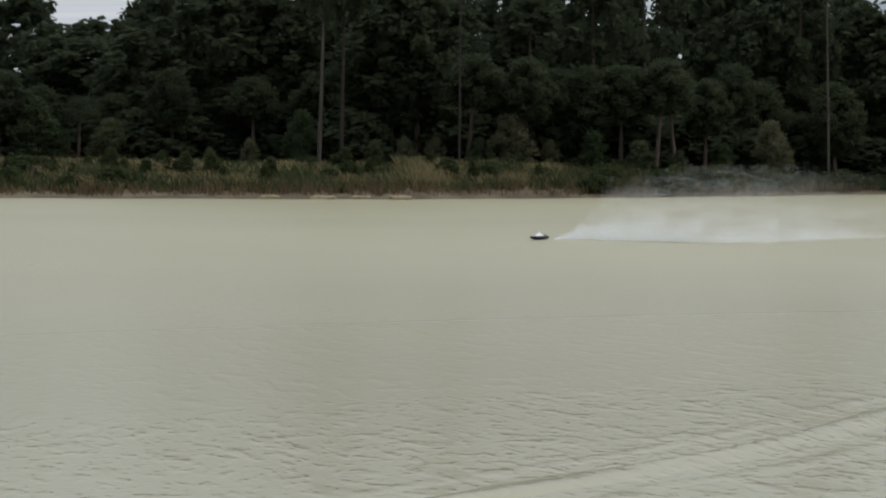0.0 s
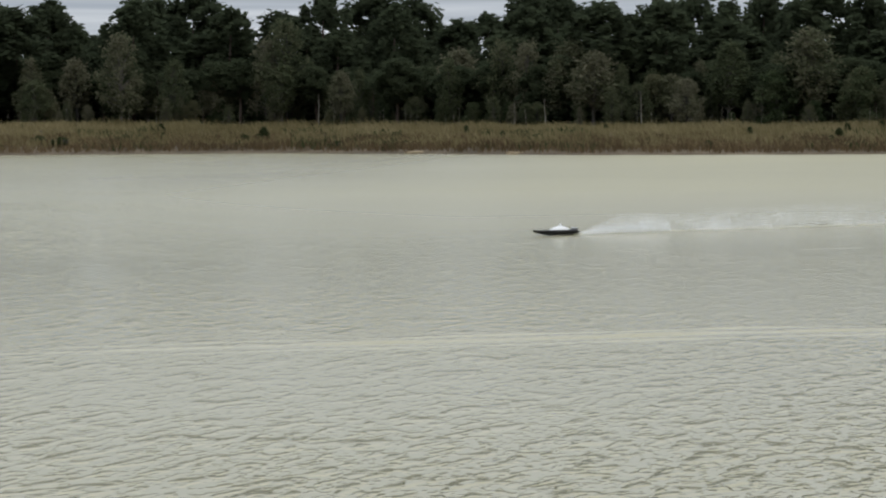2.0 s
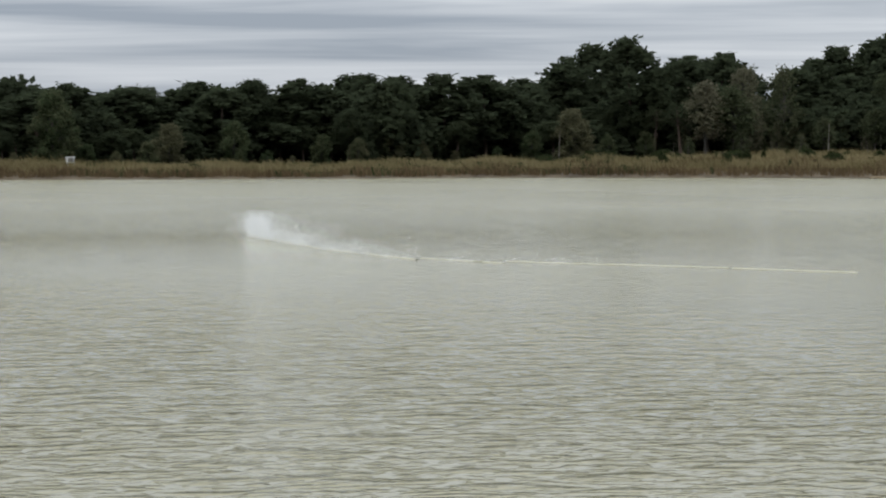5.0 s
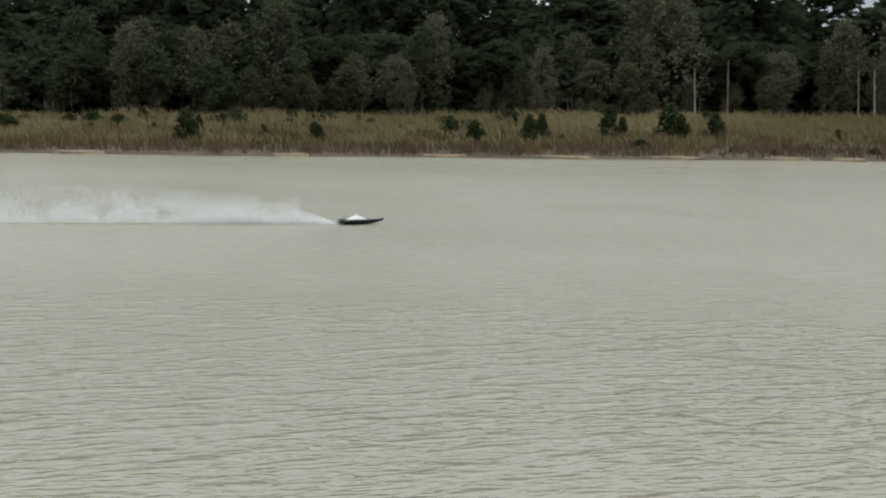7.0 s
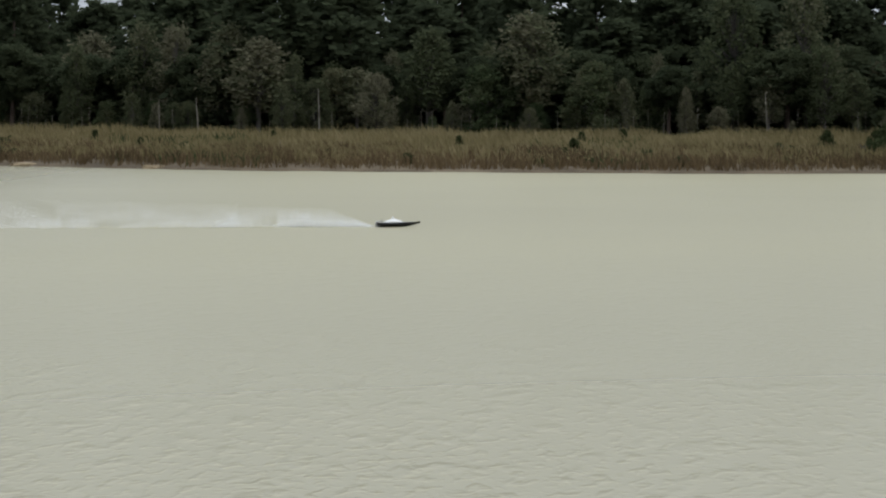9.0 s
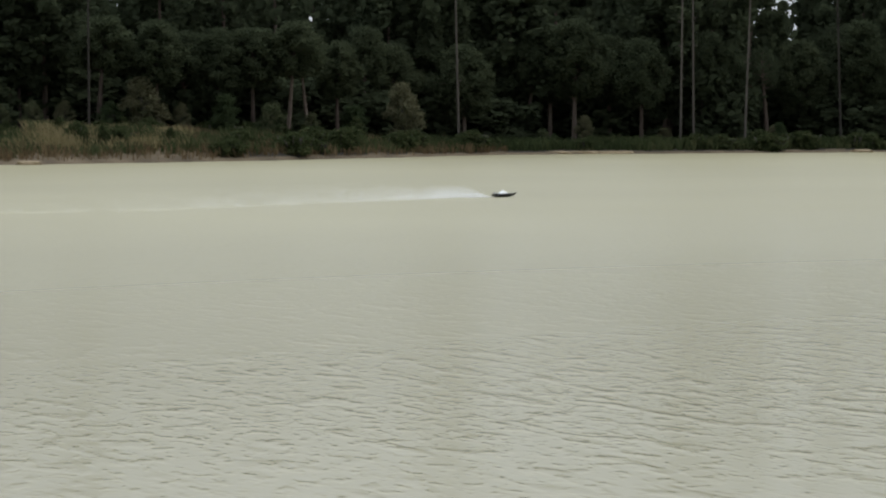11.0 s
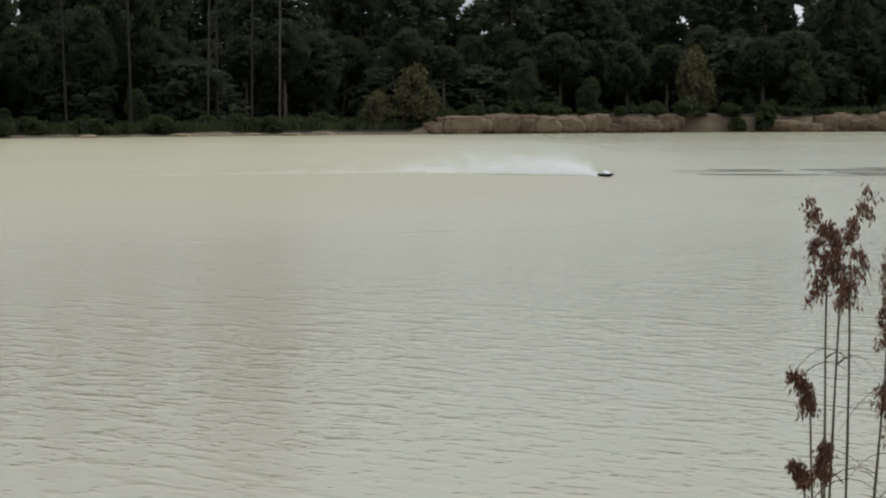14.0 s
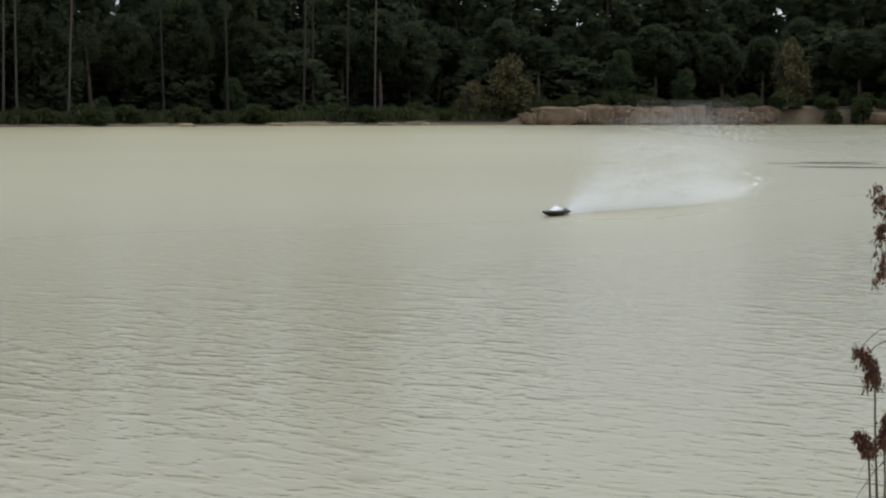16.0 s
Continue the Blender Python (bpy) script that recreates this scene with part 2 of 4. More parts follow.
GREYBARK = mat("grey_bark", [(0.035, 0.032, 0.027), (0.075, 0.068, 0.058), (0.12, 0.11, 0.092)], 0.9, 4, objvar=0.4, bump=0.4, stretch=(1, 1, 0.15))

DULLBARK = mat("dull_grey_pine_bark", [(0.030, 0.026, 0.021), (0.058, 0.050, 0.041), (0.09, 0.08, 0.066)], 0.95, 4, objvar=0.5, bump=0.4, stretch=(1, 1, 0.15))


# ---- mesh helpers ----
def mesh_of(name, verts, faces, *materials):
    me = bpy.data.meshes.new(name)
    me.from_pydata([tuple(v) for v in verts], [], faces)
    for m in materials:
        me.materials.append(m)
    me.update()
    return me


def bm_mesh(name, bm, material, smooth=False):
    me = bpy.data.meshes.new(name)
    bm.to_mesh(me)
    bm.free()
    me.materials.append(material)
    if smooth:
        for p in me.polygons:
            p.use_smooth = True
    return me


def part(name, mesh, parent, label="", m=None):
    ob = new(name, mesh)
    ob.parent = parent
    if m is not None:
        ob.matrix_basis = m
    return tagged(ob, label)


def tubes(lines, sides=6):
    """Tapered tubes: each line is a list of (point, radius). Returns vertices and faces."""
    verts, faces = [], []
    for line in lines:
        base = len(verts)
        for i, (p, r) in enumerate(line):
            a, b = line[max(0, i - 1)][0], line[min(len(line) - 1, i + 1)][0]
            d = (Vector(b) - Vector(a)).normalized()
            u = d.orthogonal().normalized()
            v = d.cross(u)
            for k in range(sides):
                ang = 2 * math.pi * k / sides
                verts.append(Vector(p) + (u * math.cos(ang) + v * math.sin(ang)) * r)
        for i in range(len(line) - 1):
            for k in range(sides):
                k2 = (k + 1) % sides
                faces.append((base + i * sides + k, base + i * sides + k2, base + (i + 1) * sides + k2, base + (i + 1) * sides + k))
        faces.append(tuple(base + (len(line) - 1) * sides + k for k in range(sides)))
    return verts, faces


def leaf_quads(rng, centres, sizes, count, leaf, flat=0.7):
    """Small leaf clumps scattered through ellipsoids. Arrays of vertices and faces."""
    vs, fs, base = [], [], 0
    for (c, s) in zip(centres, sizes):
        n = max(6, int(count * (s[0] * s[1] * s[2]) ** 0.5))
        p = np.array(c) + np.clip(rng.normal(size=(n, 3)), -2.2, 2.2) * 0.52 * np.array(s)
        a = rng.normal(size=(n, 3))
        a[:, 2] *= flat
        a /= np.linalg.norm(a, axis=1)[:, None]
        b = np.cross(a, rng.normal(size=(n, 3)))
        b /= np.linalg.norm(b, axis=1)[:, None] + 1e-9
        k = leaf * (0.6 + 0.8 * rng.random((n, 1)))
        q = np.stack([p - a * k, p + b * k * 0.6, p + a * k, p - b * k * 0.6], 1).reshape(-1, 3)
        vs.append(q)
        f = np.arange(n * 4).reshape(-1, 4) + base
        fs.append(f)
        base += n * 4
    return np.concatenate(vs), np.concatenate(fs)


def array_mesh(name, verts, faces, material):
    me = bpy.data.meshes.new(name)
    me.from_pydata(np.asarray(verts).tolist(), [], np.asarray(faces).tolist())
    me.materials.append(material)
    me.update()
    return me


# ---- the lake: land, water ----
# heading, depth of the meadow, height angle of its far edge, height angle of the tree tops
LAND = [(-130, 8, -0.75, 1.9), (-114, 8, -0.75, 1.9), (-106, 9, -0.66, 1.95), (-102, 10, -0.53, 2.4), (-98, 11, -0.42, 2.2),
        (-94, 12, -0.31, 3.35), (-91, 12, -0.2, 3.6), (-87, 13, -0.11, 3.05), (-82, 15, 0.0, 3.85), (-76, 17, 0.08, 3.7),
        (-70, 18, 0.17, 3.55), (-65, 18, 0.22, 3.85), (-59, 18, 0.2, 4.15), (-52, 18, 0.16, 4.35), (-46, 18, 0.13, 3.55),
        (-42, 18, 0.08, 3.95), (-38, 18, 0.02, 3.85), (-33, 18, -0.03, 4.05), (-25, 18, -0.07, 3.95), (-20, 17, -0.08, 3.85),
        (-15, 16, -0.06, 4.15), (-10, 14, -0.02, 4.8), (-7.3, 13, -0.05, 3.6), (-5.4, 12.4, -0.08, 5.2), (-2, 11, -0.12, 5.5), (4, 7, -0.3, 5.6),
        (10, 4, -0.6, 5.6), (20, 4, -0.62, 5.2), (26, 4, -0.5, 5.0), (29, 3.5, -0.45, 4.4), (30, 3, -0.2, 3.75), (34, 3, -0.17, 3.75), (40, 3, -0.17, 4.3),
        (60, 4, -0.2, 4), (230, 8, -0.75, 1.9)]


def land(az):
    az = az if az > -130 else az + 360
    return [lerp(LAND, az, c) for c in (1, 2, 3)]


def edge_z(az):
    """Height of the soil where the wood begins."""
    depth, g, _ = land(az)
    cover = 0.55 if -112 < az < 0 else 0.2
    return max(0.22, H + (shore(az) + depth) * math.tan(radians(g)) - cover)


def wob(az, scale, seed):
    return noise.noise(Vector((az * scale, seed * 7.3, 0)))


def waterline(az):
    return shore(az) + 0.9 * wob(az, 0.6, 1) + 0.5 * wob(az, 2.1, 2)


def soil_z(az, d):
    """Height of the land at a heading and distance."""
    r = d - waterline(az)
    depth = land(az)[0]
    ze = edge_z(az)
    if r < 0:
        return max(-1.6, 0.12 * r - 0.02)
    k = min(1, r / depth)
    cliff = min(1, max(0, (az - 29) / 0.6)) if -130 < az < 70 else 0
    rise = (1 - cliff) * (0.06 + (ze - 0.06) * (1 - (1 - k) ** 1.6)) + cliff * ze * min(1, max(0, (r - 0.25)) / 0.3)
    return rise + 0.10 * noise.noise(Vector((az * 0.9, d * 0.25, 3))) * min(1, r)


def build_ground():
    radii = [-60, -20, -8, -3, -1, -0.3, 0, 0.25, 0.5, 1, 2, 3.5, 5, 7, 9, 12, 15, 18, 24, 34, 50, 80, 160, 500, 2600]
    angles = [a * 0.5 - 130 for a in range(720)]
    verts, faces = [], []
    for az in angles:
        w = waterline(az)
        for r in radii:
            d = w + r if r < 400 else r
            x, y = ground_xy(az, d)
            verts.append((x, y, soil_z(az, d) if r < 80 else edge_z(az)))
    n = len(radii)
    for i in range(len(angles)):
        j = (i + 1) % len(angles)
        for k in range(n - 1):
            faces.append((i * n + k, i * n + k + 1, j * n + k + 1, j * n + k))
    inner = len(verts)
    verts.append((0, 0, -1.6))
    for i in range(len(angles)):
        faces.append((inner, i * n, ((i + 1) % len(angles)) * n))
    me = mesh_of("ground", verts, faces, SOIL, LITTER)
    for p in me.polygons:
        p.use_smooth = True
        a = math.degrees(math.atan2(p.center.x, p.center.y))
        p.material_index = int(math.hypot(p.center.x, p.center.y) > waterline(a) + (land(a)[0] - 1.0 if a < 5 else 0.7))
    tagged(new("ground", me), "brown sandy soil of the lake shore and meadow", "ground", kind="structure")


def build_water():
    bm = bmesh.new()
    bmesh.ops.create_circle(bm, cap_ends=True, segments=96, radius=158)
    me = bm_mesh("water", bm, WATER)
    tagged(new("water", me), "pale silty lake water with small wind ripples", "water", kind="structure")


build_ground()
build_water()


# ---- trees ----
def pine_parts(seed, height=10.0, bare=0.5, clumps=22, spread=1.0, leaf=0.10, count=260):
    rng = np.random.default_rng(seed)
    lean = rng.normal(size=2) * 0.02
    trunk = [((lean[0] * z, lean[1] * z, z), 0.17 * (1 - 0.85 * z / height) + 0.012) for z in np.linspace(-0.3, height * 0.93, 9)]
    lines, centres, sizes = [trunk], [], []
    for i in range(clumps):
        k = (i + rng.random() * 0.8) / clumps
        z = height * (bare + (1 - bare) * k)
        reach = spread * (0.35 + 1.45 * math.sin(math.pi * min(1, 0.18 + 0.80 * k)) ** 1.2 * (0.55 + 0.6 * rng.random()))
        if k > 0.93:
            reach *= 0.3
        a = i * 2.4 + rng.random()
        c = (lean[0] * z + reach * math.cos(a), lean[1] * z + reach * math.sin(a), z + 0.15 + 0.2 * reach)
        lines.append([((lean[0] * z, lean[1] * z, z - 0.15 * reach), 0.045), (tuple(0.5 * (np.array(c) + np.array((0, 0, z)))), 0.03), (c, 0.012)])
        s = (0.20 + 0.26 * rng.random()) * (1.5 if k > 0.88 else 1)
        centres.append(c)
        sizes.append((s * 1.1, s * 1.1, s * (0.9 if k > 0.88 else rng.uniform(0.8, 1.9))))
        if reach > 0.8:
            centres.append((c[0] * 0.55, c[1] * 0.55, c[2] - 0.1))
            sizes.append((s, s, s * 1.1))
    for z in rng.uniform(height * min(0.2, bare * 0.5), height * bare, 5):          # dead stubs
        a = rng.random() * 6.28
        lines.append([((0, 0, z), 0.022), ((0.5 * math.cos(a), 0.5 * math.sin(a), z + 0.05), 0.008)])
    return lines, leaf_quads(rng, centres, sizes, count / 0.35, leaf)


def leafy_parts(seed, height=6.0, low=0.15, width=1.6, clumps=46, leaf=0.11, count=170, stems=1, size=1.0):
    rng = np.random.default_rng(seed)
    lines, centres, sizes, feet = [], [], [], []
    for s in range(stems):
        off = rng.normal(size=2) * (0.35 if stems > 1 else 0)
        feet.append(off)
        lines.append([((off[0], off[1], -0.2), 0.09), ((off[0] * 1.3, off[1] * 1.3, height * 0.4), 0.065), ((off[0] * 2, off[1] * 2, height * 0.9), 0.015)])
    for i in range(clumps):
        k = (i + rng.random()) / clumps
        z = height * (low + (0.97 - low) * k)
        r = width * (math.sin(math.pi * (0.2 + 0.78 * k)) ** 0.8) * (0.25 + 0.85 * rng.random() ** 0.6)
        a = i * 2.4 + rng.random() * 1.2
        c = (r * math.cos(a), r * math.sin(a), z)
        q = z * 0.75 / height
        ox, oy = feet[i % stems] * (1.3 + (q - 0.4) * 1.4 if q > 0.4 else 1 + 0.75 * q)
        lines.append([((ox, oy, z * 0.75), 0.03), (c, 0.008)])
        s = (0.26 + 0.36 * rng.random()) * size
        centres.append(c)
        sizes.append((s, s, s * (0.7 + 0.5 * rng.random())))
    return lines, leaf_quads(rng, centres, sizes, count / 0.3, leaf)


def sapling_parts(seed, height=1.5):
    """A young pine: whorls of short drooping twigs on a cone."""
    rng = np.random.default_rng(seed)
    lines, centres, sizes = [[((0, 0, -0.1), 0.025), ((0, 0, height), 0.006)]], [], []
    for i in range(34):
        k = (i + rng.random()) / 34
        z = height * (0.06 + 0.9 * k)
        r = 0.46 * (1 - k) ** 0.7 * (0.35 + 0.75 * rng.random())
        a = i * 2.4 + rng.random()
        c = (r * math.cos(a), r * math.sin(a), z + 0.04)
        lines.append([((0, 0, z - 0.04), 0.008), (c, 0.003)])
        centres.append(c)
        s = 0.07 + 0.08 * rng.random()
        sizes.append((s, s, s * 1.2))
    return lines, leaf_quads(rng, centres, sizes, 1300, 0.05)


def snag_parts(seed, height=5.0, branches=4):
    rng = np.random.default_rng(seed)
    bend = rng.normal(size=2) * 0.03
    trunk = [((bend[0] * z, bend[1] * z + 0.03 * math.sin(z), z), 0.075 * (1 - 0.6 * z / height)) for z in np.linspace(-0.3, height, 8)]
    lines = [trunk]
    for z in rng.uniform(height * 0.35, height * 0.95, branches):
        a = rng.random() * 6.28
        ln = 0.2 + 0.35 * rng.random()
        lines.append([((bend[0] * z, bend[1] * z, z), 0.025), ((ln * 0.6 * math.cos(a), ln * 0.6 * math.sin(a), z + ln * 0.5), 0.016),
                      ((ln * math.cos(a), ln * math.sin(a), z + ln), 0.006)])
    return lines, None


def make_tree(name, parts, bark, leaves, label, category, group):
    lines, crown = parts
    root = tagged(new(name), label, category, group)
    v, f = tubes(lines, 6)
    part("trunk", mesh_of(name + "_trunk", v, f, bark), root)
    if crown is not None:
        part("crown", array_mesh(name + "_crown", *crown, leaves), root)
    return root


WOOD = "trees of the lake side wood"
KINDS = {
    "pine": [make_tree("pine_tree", pine_parts(s, 10, b, int(c * 1.7), w), BARK, PINE, "tall dark pine with a bare trunk at the wood's edge", "tree", WOOD)
             for s, b, c, w in ((1, 0.48, 46, 0.95), (2, 0.40, 56, 1.1), (3, 0.58, 36, 0.95), (4, 0.32, 64, 1.15), (7, 0.5, 44, 1.1))],
    "clear": [make_tree("clear_trunk_pine", pine_parts(s, 10, 0.6, 26, 1.3), DULLBARK, PINE, "pine with a long bare grey trunk at the wood's edge", "tree", WOOD) for s in (5, 6)],
    "thin": [make_tree("thin_pine_tree", pine_parts(8, 10, 0.62, 22, 0.6, leaf=0.08, count=90), BARK, PINE, "thin straggly pine with a sparse crown", "tree", WOOD)],
    "leafy": [make_tree("leafy_tree", leafy_parts(s, 6, lo, w), GREYBARK, LEAF, "bushy dark green and brown broadleaf tree in the wood", "tree", WOOD)
              for s, lo, w in ((11, 0.12, 1.5), (12, 0.2, 1.2), (13, 0.08, 1.9))],
    "hardwood": [make_tree("bare_hardwood", leafy_parts(s, 5, lo, w, 60, 0.08, 95, 1, 0.75), GREYBARK, HARDWOOD, "thin half-bare hardwood with faded grey-brown leaves", "tree", WOOD)
                 for s, lo, w in ((15, 0.1, 0.9), (16, 0.2, 1.2), (17, 0.3, 0.8))],
    "olive": [make_tree("olive_bush", leafy_parts(21, 4, 0.03, 1.5, 40, stems=4), GREYBARK, OLIVE, "rounded bush with olive and tan autumn leaves", "bush", WOOD)],
    "snag": [make_tree("dead_tree", snag_parts(s, 5, b), PALE, None, "bare pale dead tree trunk at the wood's edge", "dead tree", "dead trees")
             for s, b in ((31, 2), (32, 6))],
    "sapling": [make_tree("pine_sapling", sapling_parts(s), BARK, SHRUB, "small dark green pine sapling in dry grass", "sapling", "saplings in the meadow")
                for s in (41, 42, 43)],
    "shrub": [make_tree("shrub", leafy_parts(s, 1.3, 0.03, 0.6, 44, 0.07, 420, 3, 0.45), GREYBARK, SHRUB, "low green shrub on the lake shore", "shrub", "shrubs on the shore")
              for s in (51, 52)],
}
NATURAL = {"pine": 10, "thin": 10, "clear": 10, "leafy": 6, "olive": 4, "hardwood": 5, "snag": 5, "sapling": 1.5, "shrub": 1.3}
USED = set()


def plant(kind, az, beyond, height, rng, which=None, widen=1.0, lean=0.0):
    """Stands a tree at a heading, so far behind the waterline, with its true height."""
    d = waterline(az) + beyond
    x, y = ground_xy(az, d)
    src = KINDS[kind][which if which is not None else rng.randrange(len(KINDS[kind]))]
    k = height / NATURAL[kind]
    m = pose(x, y, soil_z(az, d) - 0.05, rng.uniform(-1.5, 1.5), rng.uniform(-1.5, 1.5) + lean, rng.uniform(0, 360)) @ Matrix.Diagonal((k * widen, k * widen, k, 1))
    if src.name in USED:
        return copy_thing(src, m)
    USED.add(src.name)
    src.matrix_basis = m
    return src


def top_height(az, beyond, el):
    """Height of a tree whose top shows at that angle above the horizon."""
    d = waterline(az) + beyond
    return H + d * math.tan(radians(el)) - soil_z(az, d)


def plant_wood():
    rng = random.Random(5)
    az = -121.0
    while az < 47:                                        # the front rows of pines
        depth, _, top = land(az)
        beyond = depth + rng.uniform(1.5, 9)
        k = rng.choice((1.0, 0.97, 0.93, 0.88, 0.82))
        kind = "pine" if rng.random() < 0.86 else "thin"
        h = top_height(az, beyond, top * k + rng.uniform(-0.12, 0.12))
        plant(kind, az, beyond, h, rng, widen=max(0.8, min(1.3, 9.5 / h)) * rng.uniform(0.95, 1.25))
        az += rng.uniform(0.55, 1.0)
    az = -120.0
    while az < 46:                                        # broadleaf trees under them
        depth, _, top = land(az)
        beyond = depth + rng.uniform(-0.3, 4)
        h = rng.uniform(2.4, 5.6) * (0.75 if az < -95 else 1)
        if 10 < az < 27:
            h *= 0.7
        plant("leafy", az, beyond, h, rng, widen=rng.uniform(0.9, 1.35))
        if -92 < az < -14:
            plant("hardwood", az + rng.uniform(-0.5, 0.5), depth + rng.uniform(0.4, 5), rng.uniform(2.8, 6.2), rng, widen=rng.uniform(0.8, 1.2))
            plant("hardwood", az + rng.uniform(-0.7, 0.7), depth + rng.uniform(0.4, 4), rng.uniform(2.2, 5.0), rng, widen=rng.uniform(0.9, 1.4))
            if rng.random() < 0.7:
                plant("hardwood", az + rng.uniform(-0.5, 0.5), depth + rng.uniform(-0.2, 1), rng.uniform(1.2, 2.8), rng, widen=rng.uniform(0.9, 1.5))
        az += rng.uniform(0.75, 1.4)
    for az, el, kind in ((-60.36, 1.32, 0), (-57.16, 1.23, 0), (-55.98, 2.30, 0), (-70.34, 2.00, 0), (-69.57, 2.30, 0), (-66.47, 2.15, 0), (-66.1, 2.00, 0),
                         (-86.82, 1.55, 0), (-95.66, 1.23, 0), (-29.13, 1.64, 0), (-22.2, 0.80, 0), (-38.88, 1.55, 0), (-32.05, 1.30, 0), (-33.0, 1.20, 0)):
        az *= 0.9957
        plant("snag", az, land(az)[0] - 0.6, top_height(az, land(az)[0] - 0.6, el), rng, kind, 1.0, lean=6 if -32.2 < az < -31.7 else 0)
    for i in range(210):                                  # pale thin stems in the wood's edge
        az = rng.uniform(-49, -13) if i < 130 else rng.uniform(-92, -49)
        b = land(az)[0] + rng.uniform(0, 1.5)
        plant("snag", az, b - rng.uniform(0.6, 1.8), rng.uniform(0.9, 3.4), rng, 1, rng.uniform(0.4, 0.65), lean=rng.uniform(-5, 5))
    for az in (-2.06, -1.49, 1.51, 10.81, 16.4, 16.73, 18.0, 20.39, 21.99, 23.9, 24.15, 25.0, 25.7):
        b = land(az)[0] + 0.3                             # single pines whose trunks stand clear
        plant("clear", az, b, top_height(az, b, land(az)[2] + 0.4), rng, None, 0.5)
    plant("thin", -87.98, land(-88)[0] + 3, top_height(-88, land(-88)[0] + 3, 3.3), rng, 0, 1.2)
    plant("pine", -102.3, land(-102)[0] + 3, top_height(-102, land(-102)[0] + 3, 2.95), rng, 1, 0.9)
    plant("pine", -64.9, land(-65)[0] + 6, top_height(-65, land(-65)[0] + 6, 4.4), rng, 2, 1.0)
    plant("leafy", -81.54, land(-81.5)[0], top_height(-81.5, land(-81.5)[0], 1.85), rng, 0, 1.3)
    plant("leafy", -14.7, land(-14.7)[0], top_height(-14.7, land(-14.7)[0], 1.75), rng, 1, 1.0)
    plant("leafy", -12.5, land(-12.5)[0] - 1, 1.9, rng, 2, 1.2)
    plant("leafy", 18.7, 4, 4.0, rng, 2, 1.1)
    plant("leafy", 13.2, 3.5, 2.6, rng, 2, 1.3)
    plant("olive", 29.1, 2.2, 3.6, rng, 0, 0.95)
    plant("olive", 28.2, 2.6, 2.4, rng, 0, 1.1)
    plant("olive", 36.2, 4.5, 4.6, rng, 0, 0.75)
    for az, r, h in ((-72.4, 6, 1.6), (-72.1, 7, 1.1), (-70.95, 7, 1.6), (-70.7, 6.5, 1.2), (-69.9, 7, 1.2), (-74.3, 6, 1.2), (-74.0, 8, 1.1), (-75.6, 5, 1.0),
                     (-76.2, 8, 1.2), (-64.9, 6, 1.2), (-63.2, 5, 1.3), (-62.3, 6, 1.3), (-67.0, 8, .8), (-82.4, 5, 1.3), (-80.6, 6, 1.0), (-79.3, 5, 1.1)):
        plant("sapling", az * 0.9957, r * 0.7, h, rng, widen=rng.uniform(0.9, 1.5))
    for lo, hi, n, r0, r1 in ((-94, -73, 40, 3, 11), (-73, -50, 18, 4, 13), (-50, -17, 16, 5, 13), (-17, 1, 50, 4.5, 10)):
        for i in range(n):
            plant("sapling", rng.uniform(lo, hi), rng.uniform(r0, r1), rng.uniform(0.4, 1.05), rng, widen=rng.uniform(0.9, 1.8))
    for lo, hi, n, r0, r1, h0, h1 in ((-16, 9, 90, 2.0, 9, 0.7, 1.25), (4, 28, 60, 0.8, 3.5, 0.6, 1.5), (-112, -92, 14, 3, 7, .5, .9), (-60, -46, 8, 2, 6, .5, 1.0), (-96, -74, 46, 7, 13, .5, 1.1), (-74, -17, 70, 1.5, 8, .3, .7), (26, 46, 46, 1.0, 3, 0.5, 1.2), (29.4, 46, 34, 0.62, 0.9, 0.3, 0.8), (35.8, 38.2, 12, 0.3, 0.8, 0.8, 1.3)):
        for i in range(n):
            plant("sapling" if lo == -16 and i % 5 < 3 else "shrub", rng.uniform(lo, hi), rng.uniform(r0, r1), rng.uniform(h0, h1), rng, widen=1.3)


plant_wood()


